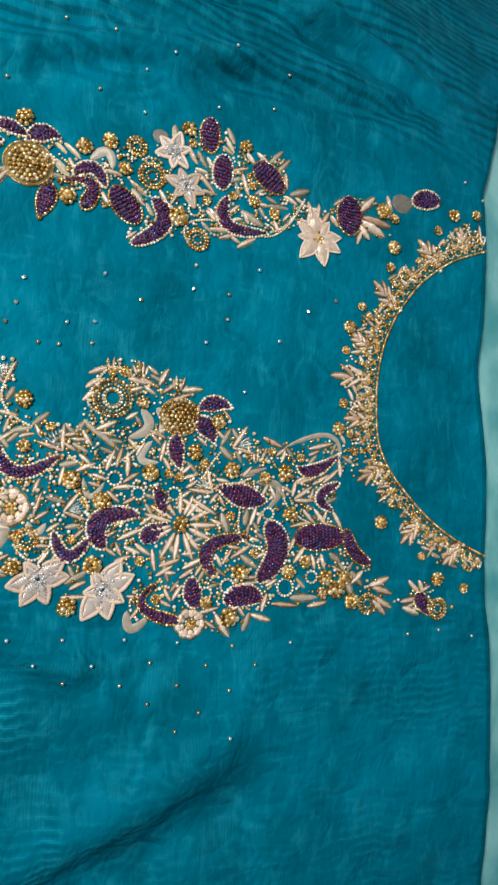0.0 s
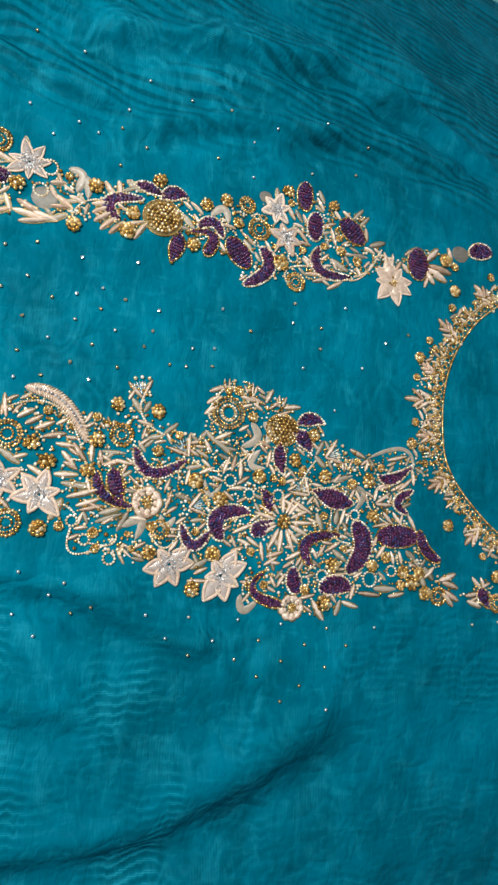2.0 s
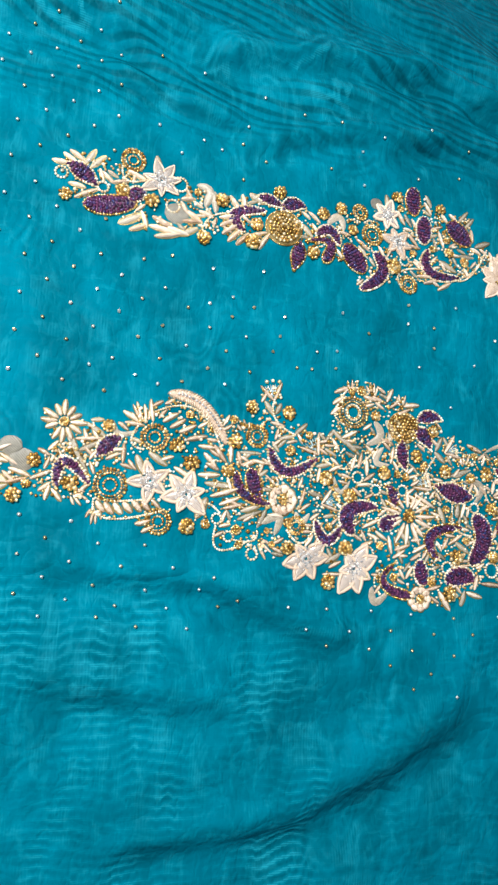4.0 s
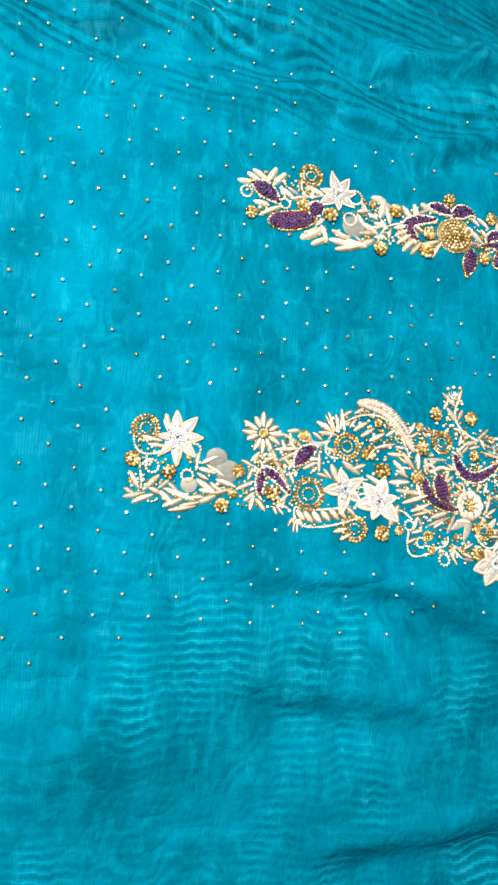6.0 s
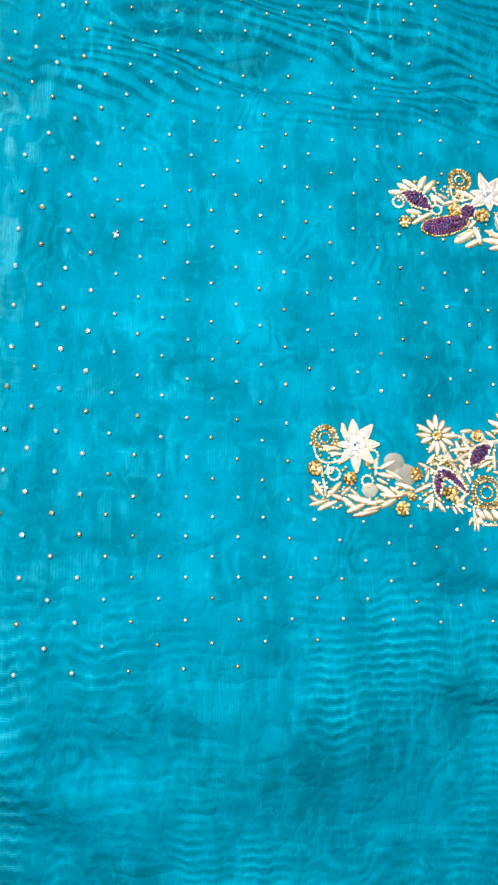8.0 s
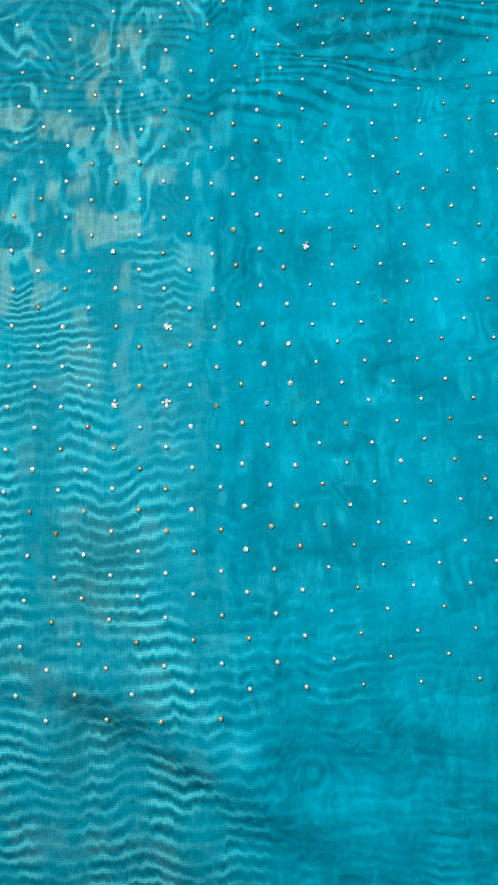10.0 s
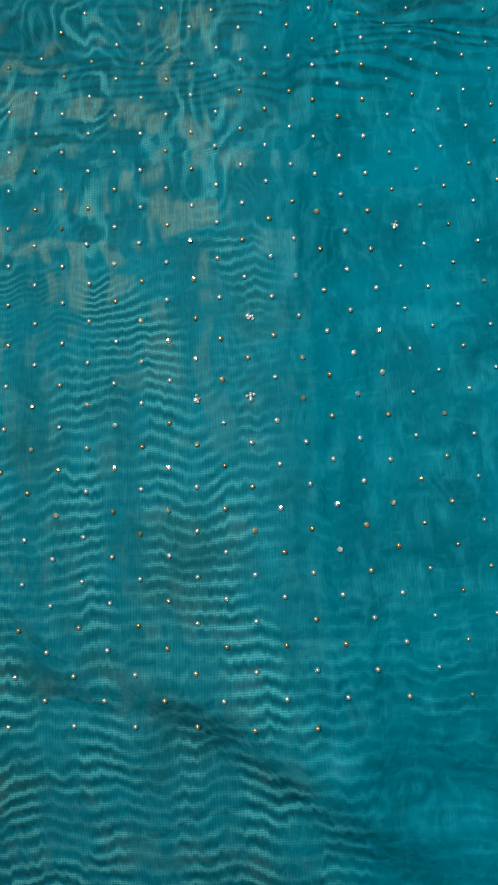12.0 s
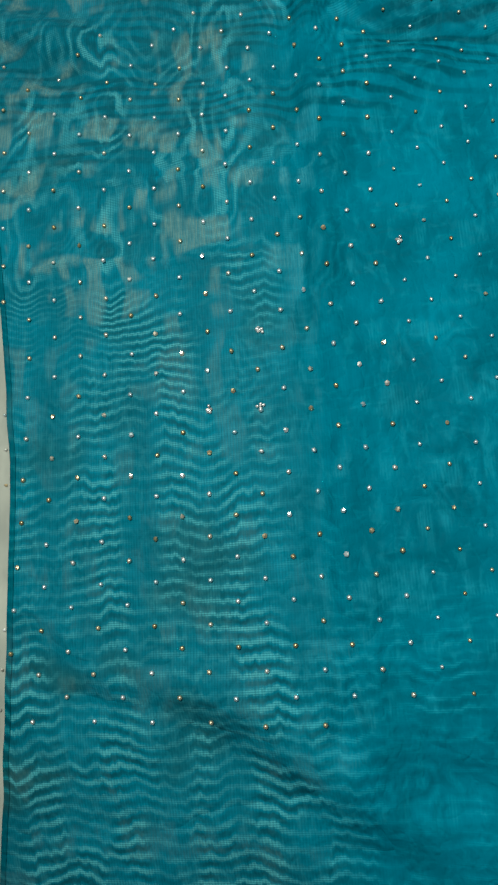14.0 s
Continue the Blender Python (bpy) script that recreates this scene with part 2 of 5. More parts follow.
PEARL = beads("champagne_beads", ((0.60, 0.42, 0.22, 1), (0.92, 0.78, 0.54, 1), (1.0, 0.94, 0.80, 1)), 0.18, 0.40)
GEM = beads("purple_beads", ((0.012, 0.006, 0.024, 1), (0.13, 0.024, 0.085, 1), (0.025, 0.04, 0.15, 1), (0.17, 0.042, 0.11, 1), (0.025, 0.009, 0.05, 1)), 0.15, 0.3)
PLUM = thread("plum_backing", (0.02, 0.006, 0.03, 1), (0.07, 0.015, 0.08, 1), 0.5, 500.0)
SPARK = beads("foiled_sequins", ((0.45, 0.34, 0.17, 1), (0.72, 0.60, 0.40, 1), (0.88, 0.90, 0.88, 1), (0.62, 0.78, 0.80, 1)), 0.30, 0.9)

# ---- the cloth ----
FOLDS = [  # x0, y0, x1, y1, half width, height: soft ridges and hollows
    (-0.360, 0.060, -0.230, 0.055, 0.010, -0.004), (-0.330, 0.095, -0.200, 0.080, 0.012, 0.005), (-0.440, 0.110, -0.330, 0.060, 0.008, -0.004),
    (-0.354, -0.310, -0.356, -0.420, 0.002, -0.0014), (-0.470, 0.150, -0.472, -0.330, 0.008, -0.003), (-0.455, 0.150, -0.458, -0.330, 0.010, 0.003),
    (-0.560, 0.022, -0.450, 0.000, 0.003, 0.002), (-0.650, -0.040, -0.500, -0.046, 0.003, 0.0018), (-0.660, 0.018, -0.440, 0.012, 0.003, 0.0018),
]


def crease(x0, y0, x1, y1, wide, deep):
    """A tuck in the cloth: a ridge on its far side and a hollow on its near side."""
    size = math.hypot(x1 - x0, y1 - y0) * (1 if x1 > x0 else -1)
    nx, ny = -0.6 * wide * (y1 - y0) / size, 0.6 * wide * (x1 - x0) / size
    FOLDS.append((x0 + nx, y0 + ny, x1 + nx, y1 + ny, 0.85 * wide, deep))
    FOLDS.append((x0 - nx, y0 - ny, x1 - nx, y1 - ny, 0.85 * wide, -deep))


# far side
crease(-0.135, 0.078, 0.005, 0.104, 0.011, 0.0045)
crease(0.000, 0.107, 0.075, 0.094, 0.013, 0.005)
crease(0.070, 0.094, 0.160, 0.072, 0.013, 0.005)
crease(-0.020, 0.034, 0.125, 0.058, 0.010, 0.0030)
crease(-0.100, 0.022, 0.016, 0.049, 0.009, 0.0035)
crease(-0.205, 0.045, -0.140, 0.024, 0.009, 0.0040)
crease(-0.215, 0.082, -0.170, 0.042, 0.010, 0.0030)
crease(-0.690, 0.165, -0.630, 0.130, 0.020, 0.005)
# middle
crease(-0.060, -0.090, -0.010, -0.104, 0.012, 0.0015)
crease(-0.212, -0.262, -0.115, -0.279, 0.012, 0.004)
crease(-0.118, -0.280, -0.062, -0.306, 0.012, 0.004)
# near side
crease(-0.205, -0.327, -0.135, -0.342, 0.016, 0.004)
crease(-0.105, -0.416, -0.030, -0.392, 0.024, 0.0045)
crease(-0.035, -0.394, 0.016, -0.366, 0.024, 0.0050)
crease(0.014, -0.368, 0.050, -0.315, 0.026, 0.0030)
crease(-0.165, -0.416, -0.080, -0.416, 0.014, 0.004)
crease(-0.532, -0.330, -0.445, -0.384, 0.022, 0.0045)
crease(-0.435, -0.348, -0.385, -0.334, 0.020, 0.0025)
crease(-0.640, -0.274, -0.610, -0.305, 0.014, 0.0016)
crease(-0.612, -0.306, -0.535, -0.316, 0.014, 0.0016)


def soft_step(v, size):
    return size * math.log1p(math.exp(max(-30.0, min(30.0, v / size))))


def drape(x, y):
    """The bedding below falls away at the near side, the far side and the far corner."""
    return -(0.20 + 0.12 * min(1.0, max(0.0, (-0.36 - x) / 0.06))) * soft_step(-0.315 - y, 0.02) - 0.06 * soft_step(y - 0.075, 0.02) - 0.28 * soft_step(0.45 * x + 0.9 * y - 0.09, 0.02)


def cloth_height(x, y):
    """How high the cloth lies at a place."""
    z = drape(x, y)
    for x0, y0, x1, y1, half, high in FOLDS:
        dx, dy = x1 - x0, y1 - y0
        s = ((x - x0) * dx + (y - y0) * dy) / (dx * dx + dy * dy)
        far = max(0.0, -s, s - 1) * math.hypot(dx, dy)
        off = ((x - x0) * dy - (y - y0) * dx) / math.hypot(dx, dy) + 0.004 * math.sin(40 * s * math.hypot(dx, dy) + 9 * x0)
        z += 1.35 * min(1.0, max(0.0, (0.185 - x) / 0.05)) * high * math.exp(-(off / half) ** 2 - (far / (1.5 * half)) ** 2)
    rear = min(1.0, max(0.0, (y - 0.035) / 0.06))
    z += 0.0135 * rear * min(1.0, max(0.1, (0.17 - x) / 0.05)) * noise.noise(Vector((x * 7 + y * 6, y * 24 + x * 5, 1.7)))
    front = min(1.0, max(0.0, (-0.30 - y) / 0.06))
    z += 0.0045 * front * noise.noise(Vector((x * 11, y * 16 - x * 6, 8.1)))
    calm = math.exp(-((y + 0.15) / 0.13) ** 2)
    z += (0.0022 - 0.0014 * calm) * noise.noise(Vector((x * 14, y * 18, 0.3)))
    z += (0.0010 - 0.0006 * calm) * noise.noise(Vector((x * 45, y * 38, 4.0)))
    low = drape(x, y) - 0.012
    return z if z > low else low + 0.004 * math.tanh((z - low) / 0.004)   # it cannot sink through the bedding


def part(name, mesh, material, parent, label="", at=None):
    """One mesh object under a thing or a part."""
    if isinstance(mesh, bmesh.types.BMesh):
        data = bpy.data.meshes.new(name)
        mesh.to_mesh(data)
        mesh.free()
        data.materials.append(material)
        data.shade_smooth()
        mesh = data
    ob = new(name, mesh)
    ob.parent = parent
    if at is not None:
        ob.matrix_local = at
    return tagged(ob, label)


def sheet_mesh(name, left, right, low, high, nx, ny, height):
    """A draped sheet; left and right give its edges at each y."""
    verts, faces = [], []
    for j in range(ny + 1):
        y = low + (high - low) * j / ny
        a, b = left(y), right(y)
        for i in range(nx + 1):
            x = a + (b - a) * i / nx
            verts.append((x, y, height(x, y)))
    for j in range(ny):
        for i in range(nx):
            k = j * (nx + 1) + i
            faces.append((k, k + 1, k + nx + 2, k + nx + 1))
    data = bpy.data.meshes.new(name)
    data.from_pydata(verts, [], faces)
    data.shade_smooth()
    return data


def wobble(y, seed, size):
    return size * noise.noise(Vector((seed, y * 9, 0))) + 0.35 * size * noise.noise(Vector((seed, y * 40, 7)))


def left_edge(y):
    return -0.6815 + 0.105 * min(0.165, max(0.0, -y)) - 0.07 * max(0.0, y) - 0.26 * soft_step(-0.325 - y, 0.03) + wobble(y, 3, 0.0025)


def right_edge(y):
    return 0.1895 + wobble(y, 11, 0.002) - 0.006 * math.exp(-((y + 0.125) / 0.035) ** 2) + 0.105 * max(0.0, -y - 0.24) + 0.38 * max(0.0, y - 0.005)


ground = new("ground", sheet_mesh("ground", lambda y: -3, lambda y: 3, -3, 3, 200, 200, lambda x, y: drape(max(-1, min(0.5, x)), max(-0.8, min(0.5, y))) - 0.020))
ground.data.materials.append(COTTON)
tagged(ground, "ecru cotton sheet spread under the fabric", "ground", kind="structure")
lining = new("lining_cloth", sheet_mesh("lining_cloth", lambda y: 0.02, lambda y: 0.42 + wobble(y, 5, 0.01), -0.60, 0.40, 60, 120,
             lambda x, y: drape(x, y) - 0.018 + 0.011 * min(1.0, max(0.0, (x - 0.165) / 0.025)) + 0.0016 * noise.noise(Vector((x * 30, y * 12, 2)))))
lining.data.materials.append(AQUA)
tagged(lining, "pale aqua sheer lining cloth beside the teal fabric", "cloth")

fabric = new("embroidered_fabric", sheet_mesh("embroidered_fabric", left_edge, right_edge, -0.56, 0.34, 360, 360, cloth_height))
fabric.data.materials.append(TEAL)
thick = fabric.modifiers.new("thickness", "SOLIDIFY")
thick.thickness, thick.offset = 0.0004, -1
tagged(fabric, "teal watered silk organza panel with gold and purple hand embroidery", "fabric")


def hem(edge, side, name, wide):
    """The turned edge of the cloth: a narrow second layer."""
    data = sheet_mesh(name, lambda y: edge(y) + (0 if side > 0 else -wide), lambda y: edge(y) + (wide if side > 0 else 0), -0.555, 0.335, 5, 300,
                      lambda x, y: cloth_height(x, y) + 0.0005)
    data.materials.append(TEAL_DOUBLE)
    ob = part(name, data, TEAL_DOUBLE, fabric, "narrow turned hem along the edge")
    t = ob.modifiers.new("thickness", "SOLIDIFY")
    t.thickness, t.offset = 0.0005, -1


hem(left_edge, 1, "hem", 0.0038)
hem(right_edge, -1, "hem", 0.0025)

# ---- stitches and beads, given in millimetres ----
BALL = bmesh.new()
bmesh.ops.create_icosphere(BALL, subdivisions=2, radius=1)
BALL_V = np.array([v.co[:] for v in BALL.verts])
BALL_F = np.array([[v.index for v in f.verts] for f in BALL.faces])
BALL.free()
DOT = bmesh.new()
bmesh.ops.create_icosphere(DOT, subdivisions=1, radius=1)
DOT_V = np.array([v.co[:] for v in DOT.verts])
DOT_F = np.array([[v.index for v in f.verts] for f in DOT.faces])
DOT.free()


def bead_mesh(name, places, sizes, material, fine=True, stretch=None):
    """Many beads joined into one mesh: places n x 3 and radii n, in metres."""
    places, sizes = np.asarray(places, float).reshape(-1, 3), np.broadcast_to(sizes, len(places))
    bv, bf = (BALL_V, BALL_F) if fine else (DOT_V, DOT_F)
    verts = bv[None] * sizes[:, None, None]
    if stretch is not None:
        a, by = stretch
        c, s = np.cos(a)[:, None], np.sin(a)[:, None]
        u, v = verts[..., 0] * by, verts[..., 1].copy()
        verts = np.stack([u * c - v * s, u * s + v * c, verts[..., 2]], -1)
    verts = verts + places[:, None]
    faces = bf[None] + (np.arange(len(places)) * len(bv))[:, None, None]
    data = bpy.data.meshes.new(name)
    data.from_pydata(verts.reshape(-1, 3).tolist(), [], faces.reshape(-1, 3).tolist())
    data.materials.append(material)
    data.shade_smooth()
    return data


def ground_at(x, y):
    return cloth_height(x / 1000, y / 1000)


def spot(x, y, turn=0.0, sx=1.0, sy=1.0, sz=1.0, lift=0.0):
    """A pose on the cloth, in millimetres and radians, lying along its slope."""
    e = 2.0
    n = Vector((ground_at(x - e, y) - ground_at(x + e, y), ground_at(x, y - e) - ground_at(x, y + e), 2 * e / 1000)).normalized()
    tilt = Vector((0, 0, 1)).rotation_difference(n).to_matrix().to_4x4()
    return Matrix.Translation((x / 1000, y / 1000, ground_at(x, y) + lift / 1000)) @ tilt @ Matrix.Rotation(turn, 4, "Z") @ Matrix.Diagonal((sx, sy, sz, 1))


def curve3(x1, y1, x2, y2, x3, y3, n):
    """Points of the curve through three places, and its direction at each."""
    s = np.linspace(0, 1, n)
    a, b, c = (1 - s) * (1 - 2 * s), 4 * s * (1 - s), s * (2 * s - 1)
    p = np.stack([a * x1 + b * x2 + c * x3, a * y1 + b * y2 + c * y3], 1)
    d = np.gradient(p, axis=0)
    return p, d / np.linalg.norm(d, axis=1, keepdims=True), s


def along(points, step):
    """Places at even steps along a line of points."""
    d = np.r_[0, np.cumsum(np.linalg.norm(np.diff(points, axis=0), axis=1))]
    at = np.linspace(0, d[-1], max(2, int(round(d[-1] / step)) + 1))
    return np.stack([np.interp(at, d, points[:, 0]), np.interp(at, d, points[:, 1])], 1)


def on_cloth(points, lift):
    return [(x / 1000, y / 1000, ground_at(x, y) + lift / 1000) for x, y in points]


def spindle(name, material, seed, flat):
    """A padded stitch of unit length from its base at 0 to its tip at 1: full in the middle, with wrapped ridges."""
    rnd = random.Random(seed)
    data = bpy.data.meshes.new(name)
    verts, faces, n, m = [], [], 13, 7
    bend = rnd.uniform(-0.10, 0.10)
    for i in range(n):
        s = i / (n - 1)
        wide = (math.sin(math.pi * min(1, s * 0.95 + 0.04)) ** 0.62) * (0.92 + 0.08 * math.cos(19 * s + seed)) * (1.10 - 0.26 * s)
        for j in range(m):
            a = math.pi * j / (m - 1)
            verts.append((s, bend * math.sin(math.pi * s) + 0.385 * wide * math.cos(a), 1.15 * flat * wide * math.sin(a) * (1 + 0.05 * math.sin(26 * s + 2.2 * a))))
    for i in range(n - 1):
        for j in range(m - 1):
            k = i * m + j
            faces.append((k, k + m, k + m + 1, k + 1))
    top = len(faces)
    rim = len(verts)
    for i in range(20):   # a dark disc under the stitch that paints in the shade round it
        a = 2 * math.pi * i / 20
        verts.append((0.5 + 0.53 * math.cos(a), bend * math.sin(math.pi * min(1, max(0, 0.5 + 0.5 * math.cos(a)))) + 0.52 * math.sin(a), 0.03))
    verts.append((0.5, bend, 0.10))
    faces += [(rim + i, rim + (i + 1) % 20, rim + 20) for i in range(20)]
    data.from_pydata(verts, [], faces)
    data.materials.append(material)
    data.materials.append(SHADE_AND_BACKING)
    for poly in data.polygons:
        poly.material_index = 0 if poly.index < top else 1
    data.shade_smooth()
    return data


# dark gold: painted shade under the stitches, and the medallion backing
SHADE_AND_BACKING = thread("rim_shade_and_backing", (0.05, 0.045, 0.015, 1), (0.34, 0.26, 0.10, 1), 0.35, 700.0, 0.4)
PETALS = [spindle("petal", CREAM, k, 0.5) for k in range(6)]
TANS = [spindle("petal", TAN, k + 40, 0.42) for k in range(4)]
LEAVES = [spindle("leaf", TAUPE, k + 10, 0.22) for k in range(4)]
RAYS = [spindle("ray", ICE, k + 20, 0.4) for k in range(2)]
dice = random.Random(7)
TAKEN = []  # places that hold embroidery, as x, y and radius


def take(x, y, r):
    TAKEN.append((x, y, r))



def stitch(meshes, name, x1, y1, x2, y2, wide, lift=0.0, parent=None):
    size = math.hypot(x2 - x1, y2 - y1) / 1000
    for f in (0.1, 0.5, 0.9):
        take(x1 + f * (x2 - x1), y1 + f * (y2 - y1), wide * 0.42)
    w = wide / 1000
    high = min(w, size * 0.5)
    ob = part(name, dice.choice(meshes), None, parent or fabric)
    ob.matrix_local = spot(x1, y1, math.atan2(y2 - y1, x2 - x1) + dice.uniform(-0.04, 0.04), size, w, high, lift)
    return ob


def petal(x1, y1, x2, y2, wide):
    stitch(TANS if dice.random() < 0.12 else PETALS, "petal", x1, y1, x2, y2, wide, dice.uniform(0, 0.5))


def leaf(x1, y1, x2, y2, wide):
    stitch(LEAVES, "leaf", x1, y1, x2, y2, wide)


def spray(x1, y1, x2, y2, count):
    """A small fan of petals that opens from one base."""
    far, turn = math.hypot(x2 - x1, y2 - y1), math.atan2(y2 - y1, x2 - x1)
    for k in range(count):
        s = (k / (count - 1) - 0.5) * 2 if count > 1 else 0
        a, r = turn + s * 0.58 + dice.uniform(-0.1, 0.1), far * (1 - 0.30 * abs(s)) * dice.uniform(0.88, 1.06)
        bx, by = x1 + 0.18 * far * math.cos(a) - 0.12 * far * s * math.sin(turn), y1 + 0.18 * far * math.sin(a) + 0.12 * far * s * math.cos(turn)
        stitch(TANS if (k + int(x1)) % 3 == 0 else PETALS, "petal", bx, by, x1 + r * math.cos(a), y1 + r * math.sin(a), max(2.0, far * 0.16), 0.35 * (k % 2))
    for k in range(4):
        seed(x1 + 0.3 * (x2 - x1) + dice.uniform(-2.5, 2.5), y1 + 0.3 * (y2 - y1) + dice.uniform(-2.5, 2.5))


def palmette(x1, y1, x2, y2):
    """A leafy tuft: slanting stitches on both sides of a spine and one leaf at its tip."""
    far, turn = math.hypot(x2 - x1, y2 - y1), math.atan2(y2 - y1, x2 - x1)
    c, s = math.cos(turn), math.sin(turn)
    stitch(TANS, "petal", x1 + 0.58 * far * c, y1 + 0.58 * far * s, x2, y2, 4.2, 0.3)
    for k, f in enumerate((0.08, 0.28, 0.48)):
        for side in (-1, 1):
            a, r = turn + side * dice.uniform(0.45, 0.70), far * dice.uniform(0.36, 0.44)
            bx, by = x1 + f * far * c, y1 + f * far * s
            stitch(TANS if (k + side) % 2 else PETALS, "petal", bx, by, bx + r * math.cos(a), by + r * math.sin(a), 3.3, 0.3 * k)
    for k in range(4):
        seed(x1 + dice.uniform(0, 0.3) * far * c + dice.uniform(-3, 3), y1 + dice.uniform(0, 0.3) * far * s + dice.uniform(-3, 3))


def bead_flower_mesh(seed):
    rnd = random.Random(seed)
    count = 8 + seed % 3
    ring = [(0.66 * math.cos(2 * math.pi * k / count) * rnd.uniform(0.9, 1.1), 0.66 * math.sin(2 * math.pi * k / count) * rnd.uniform(0.9, 1.1), rnd.uniform(0.2, 0.36)) for k in range(count)]
    ring += [(0.34 * math.cos(1.26 * k + seed) * rnd.uniform(0.7, 1.1), 0.34 * math.sin(1.26 * k + seed) * rnd.uniform(0.7, 1.1), rnd.uniform(0.38, 0.55)) for k in range(5)]
    return bead_mesh("bead_flower", ring, [rnd.uniform(0.21, 0.31) for _ in ring], GOLD)


BEAD_FLOWERS = [bead_flower_mesh(k) for k in range(5)]


def bead_flower(x, y, r):
    take(x, y, r)
    part("bead_flower", dice.choice(BEAD_FLOWERS), None, fabric, at=spot(x, y, dice.uniform(0, 6), r / 1000, r / 1000, r / 1000))


def ring_places(r, size):
    n = max(6, int(2 * math.pi * r / (2.05 * size)))
    return [(r * math.cos(2 * math.pi * k / n), r * math.sin(2 * math.pi * k / n)) for k in range(n)]


def bead_ring(x, y, r, material=None):
    take(x, y, r)
    size = 0.86
    p = [(a, b, size * 0.8) for a, b in ring_places(r - size, size)]
    ob = part("bead_ring", bead_mesh("bead_ring", np.array(p) / 1000, size / 1000, material or PEARL), None, fabric)
    ob.matrix_local = spot(x, y)


def rosette(x, y, r):
    """Two rings of gold beads round an open eye."""
    take(x, y, r)
    p, sizes = [], []
    for radius, size in ((r - 0.9, 1.0), (r * 0.66, 0.85), (r * 0.36, 0.8)):
        for a, b in ring_places(radius, size):
            p.append((a * dice.uniform(0.96, 1.04), b * dice.uniform(0.96, 1.04), size * 0.75))
            sizes.append(size * dice.uniform(0.88, 1.1) / 1000)
    ob = part("bead_rosette", bead_mesh("bead_rosette", np.array(p) / 1000, np.array(sizes), GOLD), None, fabric)
    ob.matrix_local = spot(x, y)
    cord = [(a, b, 0.45) for a, b in ring_places(r * 0.80, 0.5)]
    part("cord", bead_mesh("cord", np.array(cord) / 1000, 0.0005, GOLD, False), None, ob)


def bead_disc(x, y, rx, ry):
    """A domed medallion of gold beads laid in rings, with a corded rim."""
    take(x, y, rx)
    p, sizes = [(0, 0, 1.9)], [0.0012]
    k = 1
    while k * 2.4 < rx - 1.2:
        for a, b in ring_places(k * 2.4, 1.18):
            p.append((a + dice.uniform(-0.15, 0.15), b * ry / rx + dice.uniform(-0.15, 0.15), 0.7 + 1.2 * (1 - (k * 2.4 / rx) ** 2)))
            sizes.append(dice.uniform(1.0, 1.3) / 1000)
        k += 1
    ob = part("bead_medallion", bead_mesh("bead_medallion", np.array(p) / 1000, np.array(sizes), GOLD), None, fabric, "domed medallion of gold beads")
    ob.matrix_local = spot(x, y)
    rim = [(a, b * ry / rx, 0.5) for a, b in ring_places(rx - 0.5, 0.6)]
    part("rim", bead_mesh("rim", np.array(rim) / 1000, 0.0007, GOLD, False), None, ob)
    base = bmesh.new()
    bmesh.ops.create_cone(base, cap_ends=True, segments=32, radius1=rx / 1000 * 0.97, radius2=rx / 1000 * 0.94, depth=0.0005)
    bmesh.ops.scale(base, vec=(1, ry / rx, 1), verts=base.verts)
    bmesh.ops.translate(base, vec=(0, 0, 0.00025), verts=base.verts)
    part("backing", base, SHADE_AND_BACKING, ob)


def vine(x1, y1, x2, y2, x3, y3):
    p = along(curve3(x1, y1, x2, y2, x3, y3, 40)[0], 1.55)
    for a, b in p[::2]:
        take(a, b, 0.8)
    part("vine", bead_mesh("vine", on_cloth(p, 0.5), np.array([dice.uniform(0.70, 0.92) / 1000 for _ in p]), PEARL), None, fabric)


def seed(x, y):
    part("gold_bead", dice.choice(GOLD_DOTS), None, fabric, at=spot(x, y, lift=0.9))


GOLD_DOTS = [bead_mesh("gold_bead", [(0, 0, 0)], 0.00135, GOLD), bead_mesh("gold_bead", [(0, 0, 0)], 0.0012, PEARL)]


def outline(kind, p, d, s, wide):
    """The half width of a shape at each step of its spine."""
    if kind == "o":
        h = np.sqrt(np.clip(1 - (2 * s - 1) ** 2, 0, 1))
    elif kind == "l":
        h = np.sin(np.pi * np.clip(s, 0, 1)) ** 0.85 * (1.12 - 0.3 * s)
    elif kind == "k":
        h = (0.25 + 0.8 * s) * np.sqrt(np.clip(1 - ((s - 0.72) / 0.28) ** 4 * (s > 0.72), 0, 1)) * np.clip(s * 12, 0, 1)
    else:
        h = np.clip(1 - np.abs(2 * s - 1) ** 3.4, 0, 1) ** 0.5 * (1.04 - 0.16 * s)
    return h * wide / 2


def slab(name, p, d, h, material, high, parent):
    """A low dome over a shape given by its spine and half widths."""
    bm, rows = bmesh.new(), []
    for (x, y), (dx, dy), half in zip(p, d, h):
        take(x, y, half + 0.5)
        row = []
        for k in range(7):
            u = k / 3 - 1
            a, b = x - dy * half * u, y + dx * half * u
            row.append(bm.verts.new((a / 1000, b / 1000, ground_at(a, b) + (0.1 + high * math.sqrt(max(0, 1 - u * u))) / 1000)))
        rows.append(row)
    for r, q in zip(rows, rows[1:]):
        for k in range(6):
            bm.faces.new((r[k], q[k], q[k + 1], r[k + 1]))
    bmesh.ops.recalc_face_normals(bm, faces=bm.faces)
    if bm.faces and sum(f.normal.z for f in bm.faces) < 0:
        bmesh.ops.reverse_faces(bm, faces=bm.faces)
    return part(name, bm, material, parent)


